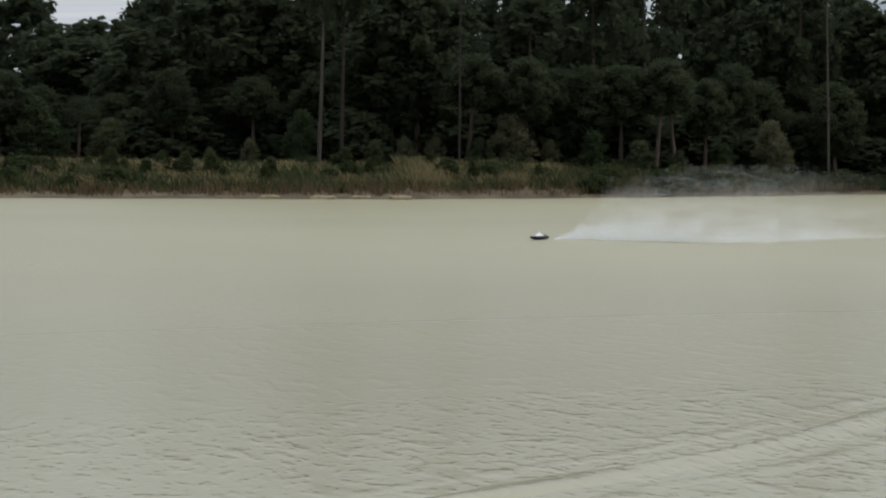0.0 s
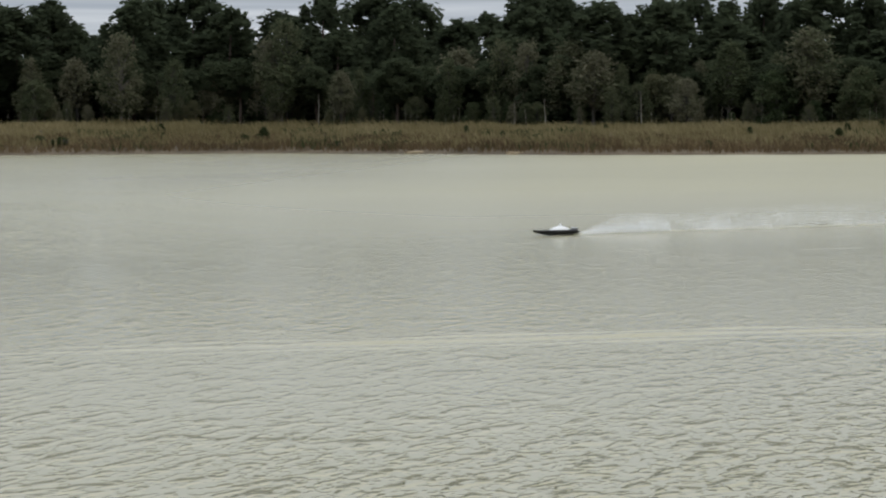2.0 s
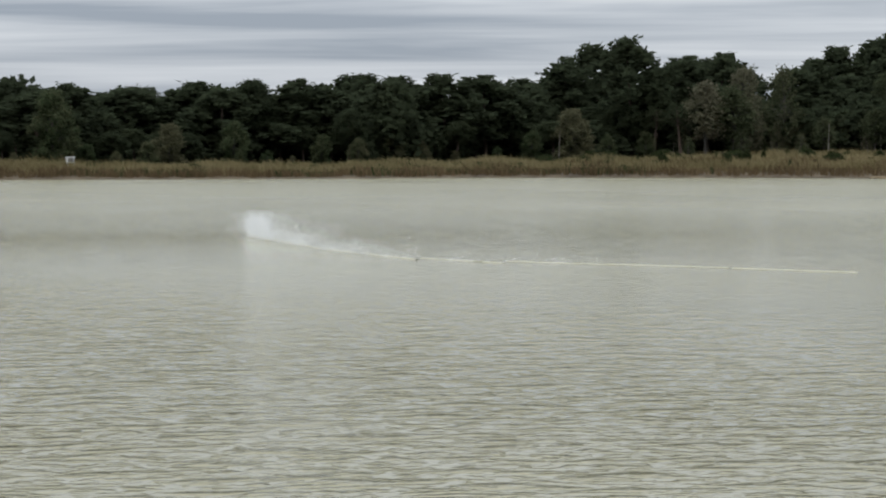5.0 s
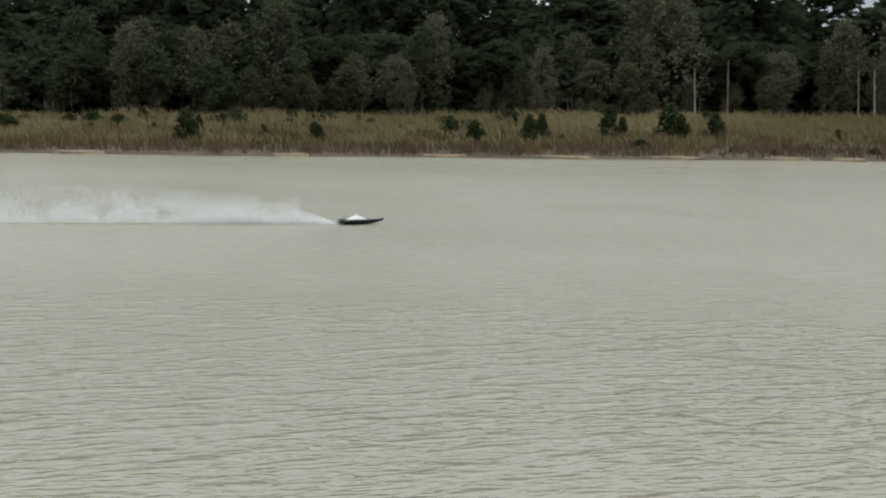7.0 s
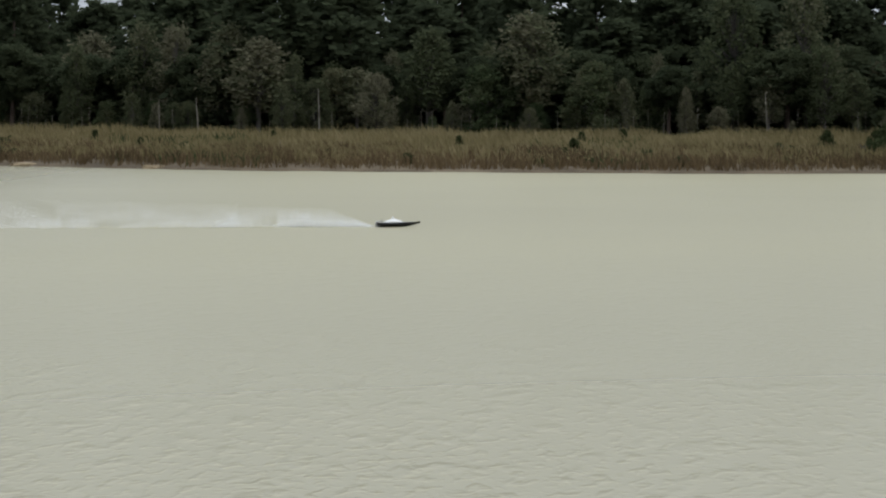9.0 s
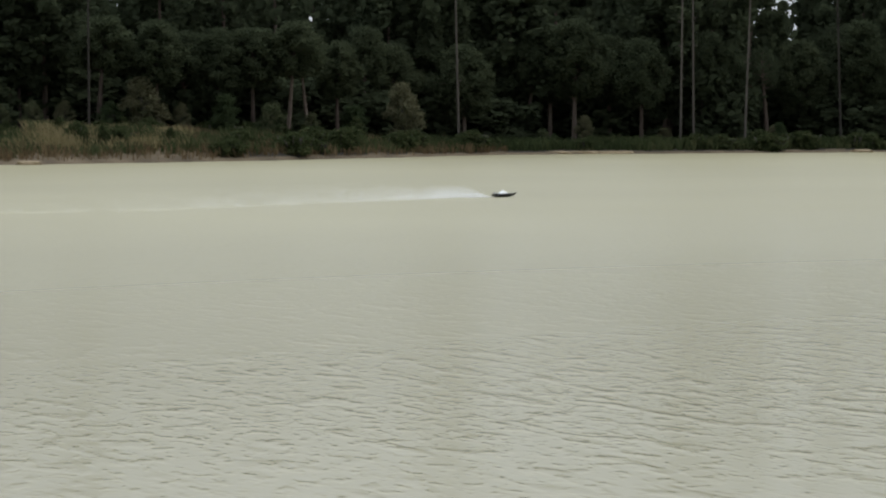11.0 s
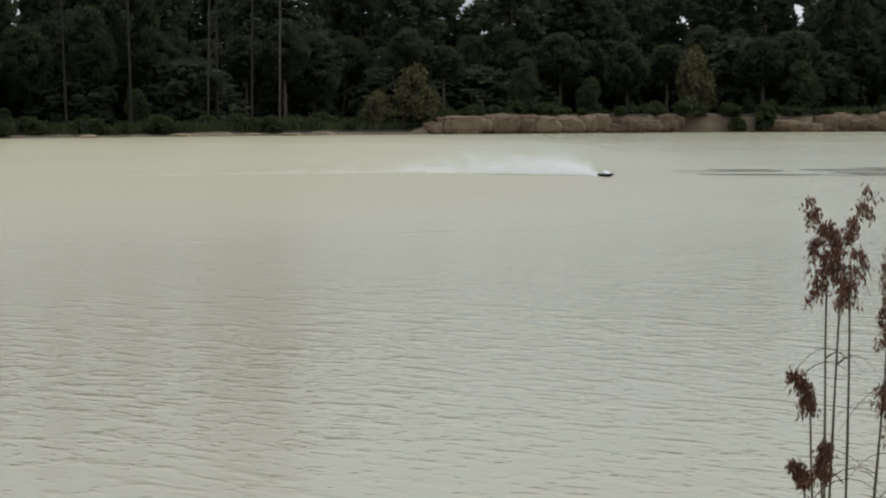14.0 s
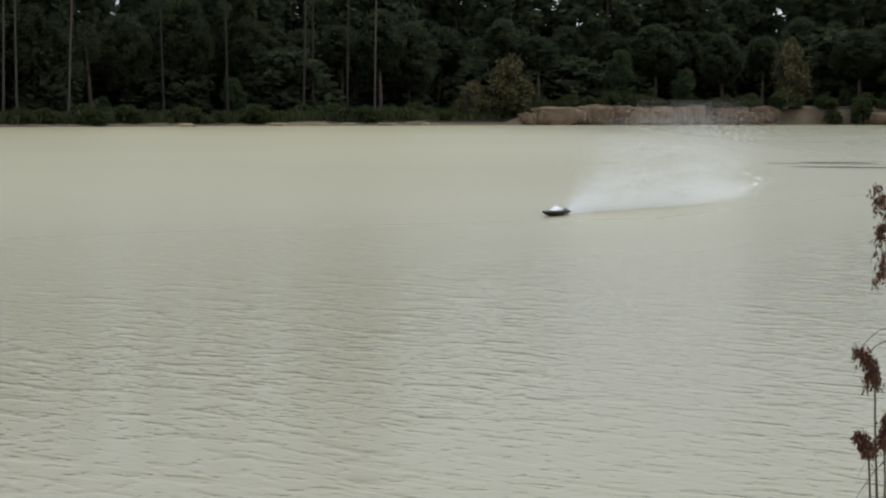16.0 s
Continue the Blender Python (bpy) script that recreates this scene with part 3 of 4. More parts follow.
def build_back_wood():
    """The depth of the wood behind its edge: hundreds of trees as one growth."""
    rng = random.Random(9)
    nrng = np.random.default_rng(9)
    bases = [leafy_parts(61, 4, 0.02, 1.6, 60, 0.2, 70), pine_parts(62, 10, 0.3, 44, 1.2, 0.21, 60), pine_parts(63, 10, 0.12, 50, 1.4, 0.23, 55)]
    tv, tf, lv, lf = [], [], [], []
    nt = nl = 0
    for i in range(880):
        az = -124 + 174 * (i + rng.random()) / 880
        depth, _, top = land(az)
        low = i % 5 < 2
        beyond = depth + (rng.uniform(3, 34) if low else rng.choice((6, 9, 13, 18, 24, 31, 40)) + rng.uniform(0, 3))
        h = rng.uniform(2.5, 5) if low else top_height(az, beyond, top * rng.uniform(0.6, 0.95))
        d = waterline(az) + beyond
        x, y = ground_xy(az, d)
        k, w = h / 10, rng.uniform(0.95, 1.35)
        lines, (cv, cf) = bases[0 if low else rng.randrange(3)]
        w, k = (1.3 * w, h / 4) if low else (w, k)
        a = rng.uniform(0, 6.28)
        rot = np.array([[math.cos(a), -math.sin(a), 0], [math.sin(a), math.cos(a), 0], [0, 0, 1]])
        lv.append((cv * np.array([w, w, k])) @ rot.T + np.array([x, y, edge_z(az)]))
        lf.append(cf + nl)
        nl += len(cv)
        v, f = tubes(lines[:1], 5)
        v = (np.array([tuple(p) for p in v]) * np.array([0.9, 0.9, k])) @ rot.T + np.array([x, y, edge_z(az)])
        tv.append(v)
        tf += [tuple(c + nt for c in face) for face in f]
        nt += len(v)
    root = tagged(new("far_wood"), "dense dark pine wood behind the shore", "wood", kind="stuff")
    part("trunks", mesh_of("far_trunks", np.concatenate(tv).tolist(), tf, BARK), root)
    part("foliage", array_mesh("far_foliage", np.concatenate(lv), np.concatenate(lf), PINE), root)


build_back_wood()


# ---- meadow grass and shore weeds ----
def blades(name, n, az0, az1, r0, r1, h0, h1, width, material, label, seed, dense=None, lean=0.35):
    rng = np.random.default_rng(seed)
    verts, faces = [], []
    base = 0
    for i in range(n):
        az = rng.uniform(az0, az1)
        depth = land(az)[0]
        r = r0 + (min(r1, depth + 0.5) - r0) * rng.random() ** 0.9
        if r < r0 or (dense and wob(az, 0.35, seed) + 0.4 * wob(az, 1.7, seed + 1) < dense):
            continue
        d = waterline(az) + r
        x, y = ground_xy(az, d)
        z = soil_z(az, d)
        if z < 0.0:
            continue
        tuft = 0.75 + 0.5 * noise.noise(Vector((x * 0.35, y * 0.35, seed)))
        for b in range(3):
            h = (h0 + (h1 - h0) * rng.random()) * tuft
            px, py = x + rng.normal() * 0.12, y + rng.normal() * 0.12
            lx, ly = rng.normal() * lean * h, rng.normal() * lean * h
            a = radians(az) + rng.normal() * 0.6
            wx, wy = math.cos(a) * width, -math.sin(a) * width
            verts += [(px - wx, py - wy, z - 0.05), (px + wx, py + wy, z - 0.05), (px + lx * 0.35 + wx * 1.3, py + ly * 0.35 + wy * 1.3, z + h * 0.6),
                      (px + lx * 0.35 - wx * 1.1, py + ly * 0.35 - wy * 1.1, z + h * 0.55), (px + lx, py + ly, z + h)]
            faces += [(base, base + 1, base + 2, base + 3), (base + 3, base + 2, base + 4)]
            base += 5
    tagged(new(name, mesh_of(name, verts, faces, material)), label, "grass", kind="stuff")


blades("meadow_grass", 42000, -122, 4, 2.0, 19, 0.4, 0.8, 0.016, GRASS, "tall dry tan meadow grass along the shore", 71)
blades("shore_weeds", 24000, -122, 12, 0.3, 7.5, 0.25, 0.65, 0.016, WEEDS, "red-brown dead weeds at the water's edge", 73)
blades("green_growth", 12000, -122, 46, 0.8, 12, 0.3, 0.65, 0.022, SHRUB, "patches of green weeds between the grass", 75, dense=0.02)
blades("green_thicket", 9000, -14, 30, 1.2, 9, 0.35, 0.85, 0.022, SHRUB, "thick green and tan undergrowth on the bank", 77)


# ---- sand and clay at the waterline ----
def lump(seed, sx, sy, sz, gully=0.0):
    """An uneven weathered block, worn by gullies down its face."""
    bm = bmesh.new()
    bmesh.ops.create_icosphere(bm, subdivisions=4 if gully else 3, radius=1)
    for v in bm.verts:
        p = v.co.copy()
        f = 1 + 0.25 * noise.noise(p * 1.4 + Vector((seed, 0, 0))) + 0.10 * noise.noise(p * 4 + Vector((0, seed, 0)))
        q = Vector([math.copysign(abs(c) ** 0.6, c) for c in p])
        f += gully * noise.noise(Vector((p.x * 5.5, seed * 3.1, p.z * 0.8))) - 0.6 * gully * max(0, -p.z)
        v.co = Vector((q.x * sx, q.y * sy, q.z * sz)) * f
    return bm


def build_banks():
    rng = random.Random(3)
    az, i = 29.6, 0
    while az < 47:
        wide = rng.uniform(0.7, 2.3)
        if 35.8 < az < 38.2 and rng.random() < 0.8:
            az += 0.6
            continue
        d = waterline(az) + rng.uniform(0.25, 0.7)
        x, y = ground_xy(az, d)
        h = max(0.4, edge_z(az) * rng.choice((0.55, 0.75, 0.9, 1.0, 1.08)))
        ob = new("clay_bank", bm_mesh("clay_bank", lump(i, wide * 0.62, 0.5, h * 0.5, 0.14), CLAY))
        ob.matrix_basis = pose(x, y, h * 0.44, 0, rng.uniform(-4, 4), -az + rng.uniform(-8, 8))
        tagged(ob, "eroded tan clay bank block at the waterline", "clay bank", "clay bank blocks")
        az += math.degrees(wide / d) * 0.66
        i += 1
    spots = [(-2.0, 1.0), (-1.0, 0.8), (0.0, 0.8), (-3.3, 0.7), (13.4, 0.9), (14.0, 1.3), (14.8, 1.5), (20.9, 1.0), (23.2, 1.1), (24.2, 1.3), (25.0, 0.8), (26.0, 1.0),
             (27.0, 0.5), (-32.9, 0.8), (-36.0, 0.9), (-84.5, 1.6), (-79.6, 1.4), (-76, 1.6), (-73.2, 2.2), (-68.0, 1.8), (-70.6, 2.0), (-66.5, 1.2)]
    for i, (az, wide) in enumerate(spots):
        d = waterline(az) + 0.15
        x, y = ground_xy(az, d)
        ob = new("sand_patch", bm_mesh("sand_patch", lump(40 + i, wide * 0.6, 0.35, 0.11 if az > -40 else 0.09), SAND))
        ob.matrix_basis = pose(x, y, 0.05, 0, 0, -az)
        tagged(ob, "pale eroded sand patch at the waterline", "sand", "sand patches")


build_banks()


# ---- the model speed boat ----
def plain(name, color, rough, metal=0.0, coat=0.0, bump=0.0):
    m = mat(name, [tuple(c * 0.85 for c in color), color], rough, 20, bump=bump)
    b = m.node_tree.nodes["Principled BSDF"]
    b.inputs["Metallic"].default_value, b.inputs["Coat Weight"].default_value = metal, coat
    return m


BLACK = plain("black_gelcoat", (0.010, 0.010, 0.009), 0.55)
WHITE = plain("white_cowl_paint", (0.82, 0.82, 0.80), 0.35, coat=0.3)
STEEL = plain("stainless_steel", (0.45, 0.45, 0.45), 0.3, 1.0)


def loft(rings, close=True):
    verts = [p for r in rings for p in r]
    n = len(rings[0])
    faces = []
    for i in range(len(rings) - 1):
        for k in range(n if close else n - 1):
            k2 = (k + 1) % n
            faces.append((i * n + k, i * n + k2, (i + 1) * n + k2, (i + 1) * n + k))
    faces += [tuple(range(n))[::-1], tuple(range((len(rings) - 1) * n, len(rings) * n))]
    return verts, faces


def build_boat():
    """A slim deep-V racing model, 0.8 m long, bow towards +y."""
    boat = tagged(new("model_speedboat"), "black radio-controlled speedboat with a white engine cowl on water", "model boat")
    rings = []
    for k in np.linspace(0, 1, 15):
        y = -0.40 + 0.80 * k
        half = 0.115 * (1 - max(0, (k - 0.35) / 0.65) ** 2.2) + 0.004
        keel = -0.028 + 0.062 * max(0, (k - 0.5) / 0.5) ** 2.2
        chine = keel + 0.034 * (1 - 0.5 * max(0, k - 0.5))
        deck = 0.042 + 0.012 * k
        crown = deck + 0.008 * (1 - k)
        rings.append([(0, y, keel), (half * 0.86, y, chine), (half, y, chine + 0.008), (half, y, deck - 0.006), (half * 0.93, y, deck), (half * 0.45, y, crown),
                      (-half * 0.45, y, crown), (-half * 0.93, y, deck), (-half, y, deck - 0.006), (-half, y, chine + 0.008), (-half * 0.86, y, chine)])
    part("hull", mesh_of("hull", *loft(rings), BLACK), boat, "glossy black deep-V hull")
    rings = []
    for k in np.linspace(0, 1, 11):                        # engine cowl
        y = -0.28 + 0.36 * k
        w = 0.085 * math.sin(math.pi * (0.12 + 0.83 * k)) ** 0.6
        z = 0.045 + 0.068 * math.sin(math.pi * min(1, 0.10 + 0.86 * k)) ** 1.1
        rings.append([(w * math.cos(a), y, 0.042 + (z - 0.042) * math.sin(a)) for a in np.linspace(0, math.pi, 9)])
    me = mesh_of("cowl", *loft(rings), WHITE)
    for p in me.polygons:
        p.use_smooth = True
    cowl = part("cowl", me, boat, "white rounded engine cowl")
    bm = bmesh.new()
    bmesh.ops.create_cone(bm, cap_ends=True, segments=10, radius1=0.02, radius2=0.014, depth=0.035, matrix=Matrix.Translation((0, -0.12, 0.128)))
    part("air_scoop", bm_mesh("air_scoop", bm, WHITE), cowl)
    bm = bmesh.new()
    bmesh.ops.create_cube(bm, size=1, matrix=pose(0, -0.43, 0.0, 8) @ Matrix.Diagonal((0.012, 0.035, 0.10, 1)))
    bmesh.ops.bevel(bm, geom=bm.edges[:], offset=0.003, segments=1)
    part("rudder", bm_mesh("rudder", bm, STEEL), boat, "steel rudder blade")
    v, f = tubes([[((0.03, -0.38, -0.01), 0.006), ((0.03, -0.46, -0.03), 0.006)]], 8)
    part("drive_shaft", mesh_of("drive_shaft", v, f, STEEL), boat)
    v, f = tubes([[((0.05, -0.33, 0.06), 0.0022), ((0.055, -0.37, 0.13), 0.0015)]], 6)
    part("antenna", mesh_of("antenna", v, f, BLACK), boat)
    v, f = tubes([[((-0.05, -0.30, 0.07), 0.014), ((-0.06, -0.41, 0.065), 0.014)]], 8)
    part("exhaust", mesh_of("exhaust", v, f, STEEL), boat)
    for side in (-1, 1):
        bm = bmesh.new()
        bmesh.ops.create_cube(bm, size=1, matrix=pose(side * 0.07, -0.41, -0.012, 5) @ Matrix.Diagonal((0.045, 0.06, 0.004, 1)))
        part("trim_tab", bm_mesh("trim_tab", bm, STEEL), boat)
    return boat


# seconds, heading from the near shore, distance over the water
COURSE = [(-1.6, 17.0, 60), (-1.2, 14.5, 56), (-0.8, 11.2, 51.5), (-0.4, 7.5, 48.5), (0, 3.5, 49.0), (0.3, 0.7, 45.6), (0.5, -0.9, 44.6), (0.8, -4.4, 41.9), (1.0, -7.2, 39.6), (1.2, -10.5, 37.2),
          (1.5, -16.7, 34.0), (1.8, -25.0, 30.8), (2.0, -31.7, 28.9), (2.2, -39.8, 27.3), (2.5, -52.7, 26.7), (2.7, -61.3, 25.8), (3.0, -73.6, 24.5),
          (3.2, -81.0, 24.2), (3.5, -90.0, 25.0), (4.0, -99.6, 26.4), (4.2, -101.9, 27.6), (4.45, -104.0, 30.0), (4.8, -105.5, 33.8), (5.25, -104.0, 38.0), (5.7, -98.8, 39.6),
          (6.05, -92.6, 39.0), (6.3, -88.6, 38.0), (6.5, -85.8, 38.0), (7.0, -77.9, 38.7), (7.2, -74.4, 39.2), (7.5, -68.3, 39.9), (7.8, -61.0, 40.4),
          (8.0, -55.6, 40.4), (8.2, -50.0, 40.7), (8.7, -35.4, 41.3), (9.25, -20.2, 42.3), (9.8, -6.8, 43.8), (10.3, 3.3, 45.8), (10.5, 6.3, 48.2),
          (11.0, 12.0, 52.9), (11.5, 16.05, 55.2), (12.0, 20.5, 57.2), (12.5, 24.0, 58.6), (13.0, 28.3, 59.5), (13.5, 31.4, 58.0), (14.0, 34.0, 56.0), (14.5, 35.3, 51.1), (14.8, 35.3, 46.5), (15.0, 35.0, 43.0), (15.5, 33.6, 37.5), (16.0, 30.25, 33.6), (16.5, 28.3, 30.0)]


def course_at(t):
    """Smooth position over the lake as the near shore sees it."""
    ts = [r[0] for r in COURSE]
    i = max(1, min(len(ts) - 3, int(np.searchsorted(ts, t)) - 1))
    p = [np.array(ground_xy(COURSE[j][1], COURSE[j][2])) for j in (i - 1, i, i + 1, i + 2)]
    q = [ts[j] for j in (i - 1, i, i + 1, i + 2)]
    u = (t - q[1]) / (q[2] - q[1])
    m1 = (p[2] - p[0]) / (q[2] - q[0]) * (q[2] - q[1])
    m2 = (p[3] - p[1]) / (q[3] - q[1]) * (q[2] - q[1])
    return (2 * u**3 - 3 * u**2 + 1) * p[1] + (u**3 - 2 * u**2 + u) * m1 + (-2 * u**3 + 3 * u**2) * p[2] + (u**3 - u**2) * m2


def on_lake(p, t):
    """Where that point lies before the camera's stand at t."""
    yaw, _, _, s = view_at(t)
    f = np.array(ground_xy(yaw, 1))
    u, v = p @ f, p @ np.array((f[1], -f[0]))
    eye, heading = stand(t)
    f = np.array(ground_xy(heading, 1))
    return eye + f * (u / s) + np.array((f[1], -f[0])) * v


# seconds, heading of the bow against the line of sight (0 away, 90 to the right, 180 towards)
BOW = [(0, -157), (0.5, -155), (0.8, -149), (1, -147), (1.2, -144), (1.5, -139), (1.8, -131), (2, -126), (2.2, -116), (2.5, -93), (2.7, -88), (3, -75), (3.2, -58), (3.5, -46),
       (4, -24), (4.2, -12), (4.8, 15), (5.25, 35), (5.7, 50), (6.3, 58), (7, 58), (7.5, 69), (7.8, 78), (8, 85), (8.2, 84), (9.25, 62), (10.3, 34), (10.5, 32), (11, 37), (12, 47),
       (12.5, 52), (13, 80), (13.5, 152), (14, 158), (14.5, 170), (15, 197), (15.5, 203), (16, 203)]


def boat_pose(t):
    c = on_lake(course_at(t), t)
    e = c - stand(t)[0]
    return pose(c[0], c[1], 0.03, 0, 0, -math.degrees(math.atan2(e[0], e[1])) - lerp(BOW, t))


def run_pose(t, lag, z):
    """Pose of what the boat has left behind it lag seconds ago."""
    a, b = on_lake(course_at(t - lag - 0.04), t), on_lake(course_at(t - lag + 0.04), t)
    c = on_lake(course_at(t - lag), t)
    d = b - a
    return pose(c[0], c[1], z, 0, 0, math.degrees(math.atan2(d[1], d[0])) - 90)


SPRAY_MAT = mat("white_spray", [(0.9, 0.91, 0.9), (0.95, 0.95, 0.94)], 0.6, 8, translucent=0.5)


def spray_mesh(name, seed, n, length, width, height, drop, power, first=False, fade=0.0):
    """A drift of fine droplets, thick at the water and thin above."""
    rng = np.random.default_rng(seed)
    z = rng.exponential(0.50 if power < 2 else 0.40, n)
    z = height * np.where(z > 1.35, 0.6 * rng.random(n), z)
    y = rng.random(n) ** (1.4 if first else 1) * length
    if first:
        z *= np.minimum(1, 0.10 + 1.9 * y / length)
    p = np.stack([rng.normal(size=n) * width * (0.5 + z / height), -0.43 - y + rng.normal(size=n) * 0.02, z], 1)
    gap = np.array([noise.noise(Vector((c[1] * 1.6, c[2] * 3.5, seed))) for c in p])
    p = p[gap + 0.7 * (rng.random(n) - 0.5) > (-0.5 if first else -0.18 + 0.16 * fade)]
    n = len(p)
    a = rng.normal(size=(n, 3))
    a /= np.linalg.norm(a, axis=1)[:, None]
    b = np.cross(a, rng.normal(size=(n, 3)))
    b /= np.linalg.norm(b, axis=1)[:, None]
    k = drop * (0.5 + rng.random((n, 1)))
    v = np.stack([p - a * k, p + b * k, p + a * k, p - b * k], 1).reshape(-1, 3)
    return array_mesh(name, v, np.arange(n * 4).reshape(-1, 4), SPRAY_MAT)


# seconds, height of the low spray (1 full, 0 none), height of the tall mist
SPRAY = [(0, 0.8, 0.95), (0.5, 0.75, 0.65), (1.0, 0.68, 0.3), (1.5, 0.6, 0.05), (2.0, 0.58, 0.0), (2.5, 0.52, 0.0), (3.0, 0.5, 0.0), (3.5, 0.52, 0.0), (4.2, 0.8, 0.0), (5, 0.9, 0.05),
         (6.3, 1.0, 0.15), (7.0, 1.0, 0.2), (7.5, 1.0, 0.2), (8.2, 0.95, 0.1), (10.3, 0.32, 0.0), (11, 0.4, 0.0), (12, 0.55, 0.0), (12.5, 0.75, 0.1), (13.5, 0.95, 0.4), (14, 0.95, 0.6), (14.5, 0.95, 0.68),
         (15, 0.75, 0.9), (15.5, 0.5, 1.0), (16, 0.42, 1.0)]
LOW_LAGS = [0.05 * i + 0.004 * i * i for i in range(13)]
TALL_LAGS = [0.03 + 0.09 * i for i in range(8)]


def build_spray():
    pieces = []
    for i, lag in enumerate(LOW_LAGS):
        k = i / (len(LOW_LAGS) - 1)
        h = 0.14 + 0.30 * math.sin(math.pi * min(1, 0.1 + 1.0 * k)) ** 0.8
        me = spray_mesh("spray", 100 + i, int(56000 * (1 - k) ** 1.3 + 2500), 1.7, 0.08 + 0.12 * k, h, 0.0035, 2.6, i == 0, k)
        pieces.append((tagged(new("spray", me), "white water spray thrown up behind the boat", "spray", "spray behind the boat"), lag, h, 0))
    for i, lag in enumerate(TALL_LAGS):
        k = i / (len(TALL_LAGS) - 1)
        h = 0.55 + 0.75 * math.sin(math.pi * min(0.7, 0.15 + 0.7 * k))
        me = spray_mesh("mist", 200 + i, int(90000 * (1 - 0.6 * k)), 2.2, 0.15 + 0.25 * k, h, 0.0026, 1.7, i == 0)
        pieces.append((tagged(new("mist", me), "thin white mist drifting above the wake", "mist", "mist above the wake"), lag, h, 1))
    return pieces


FOAM = mat("muddy_foam", [(0.42, 0.39, 0.22), (0.62, 0.60, 0.48)], 0.7, 3, big=0.5)
WAKE_LAGS = [0.07 * i + 0.006 * i * i for i in range(12)]


def build_wake():
    """Thin uneven streaks of churned silt and foam on the water behind the boat."""
    out = []
    for i, lag in enumerate(WAKE_LAGS):
        verts, faces = [], []
        n = 26
        for j in range(n):
            k = j / (n - 1)
            w = (0.05 + 0.012 * i) * (0.55 + 0.8 * noise.noise(Vector((k * 5, i, 0)))) * math.sin(math.pi * (0.08 + 0.84 * k)) ** 0.4
            y = -0.35 - 1.9 * k
            verts += [(-w, y, 0.0), (0, y, 0.012), (w, y, 0.0)]
        for j in range(n - 1):
            for c in (0, 1):
                faces.append((j * 3 + c, j * 3 + c + 1, j * 3 + c + 4, j * 3 + c + 3))
        ob = new("wake_foam", mesh_of("wake_foam", verts, faces, FOAM))
        out.append((tagged(ob, "thin yellowish foam streak on the churned water", "foam", "foam behind the boat"), lag))
    return out


def build_box():
    """A small white box with an open front and a lid, in the grass across the lake."""
    az, r = -112.3, 5.5
    d = waterline(az) + r
    x, y = ground_xy(az, d)
    root = tagged(new("white_box"), "small white box standing in the far grass", "box")
    root.matrix_basis = pose(x, y, soil_z(az, d), 0, 0, -az + 8)
    for name, px, py, pz, sx, sy, sz in (("side_panel", -0.17, 0, 0.34, 0.03, 0.3, 0.66), ("side_panel", 0.17, 0, 0.34, 0.03, 0.3, 0.66), ("back_panel", 0, 0.135, 0.34, 0.31, 0.03, 0.66), ("lid", 0, -0.02, 0.69, 0.42, 0.38, 0.05)):
        bm = bmesh.new()
        bmesh.ops.create_cube(bm, size=1, matrix=Matrix.Translation((px, py, pz)) @ Matrix.Diagonal((sx, sy, sz, 1)))
        bmesh.ops.bevel(bm, geom=bm.edges[:], offset=0.006, segments=1)
        part(name, bm_mesh(name, bm, WHITE), root)


build_box()
boat = build_boat()
spray = build_spray()
wake = build_wake()


# ---- old wakes still running over the lake ----
def wave_strip(name, label, pa, pb, half, height, length, seed):
    """A low train of waves along a line on the water."""
    d = (pb - pa) / np.linalg.norm(pb - pa)
    side = np.array((-d[1], d[0]))
    total = np.linalg.norm(pb - pa)
    verts, faces = [], []
    n, m = 200, 61
    for i in range(n):
        k = i / (n - 1)
        fade = math.sin(math.pi * k) ** 0.5
        bend = 0.3 * noise.noise(Vector((k * 4, 0, seed)))
        for j in range(m):
            u = (j / (m - 1) - 0.5) * 2
            w = u * half
            rough = 0.6 + 0.8 * noise.noise(Vector((k * total * 0.9, w * 2, seed)))
            z = fade * (height * rough * math.cos(w * 6.283 / length) * math.exp(-(u * 1.8) ** 2) + 0.6 * height * math.exp(-(u * 1.5) ** 2)) - 0.008
            p = pa + d * (k * total) + side * (w + bend)
            verts.append((p[0], p[1], z))
    for i in range(n - 1):
        for j in range(m - 1):
            faces.append((i * m + j, (i + 1) * m + j, (i + 1) * m + j + 1, i * m + j + 1))
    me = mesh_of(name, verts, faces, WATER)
    for p in me.polygons:
        p.use_smooth = True
    return tagged(new(name, me), label, "water", kind="structure")


def build_wakes():
    """What earlier passes have left, with the seconds in which each dies away."""
    out = []
    for t, a, b, half, height, length, gone in ((0, (-12.8, 8.9), (21.1, 24.2), 0.9, 0.032, 0.6, (1.5, 5.5)), (2, (-52, 15.0), (-5, 19.4), 0.9, 0.022, 0.42, (2.3, 3.2))):
        pa, pb = on_lake(np.array(ground_xy(*a)), t), on_lake(np.array(ground_xy(*b)), t)
        out.append((wave_strip("water_wake", "old wake waves spreading over the silty water", pa, pb, half, height, length, t), gone))
    return out


wakes = build_wakes()


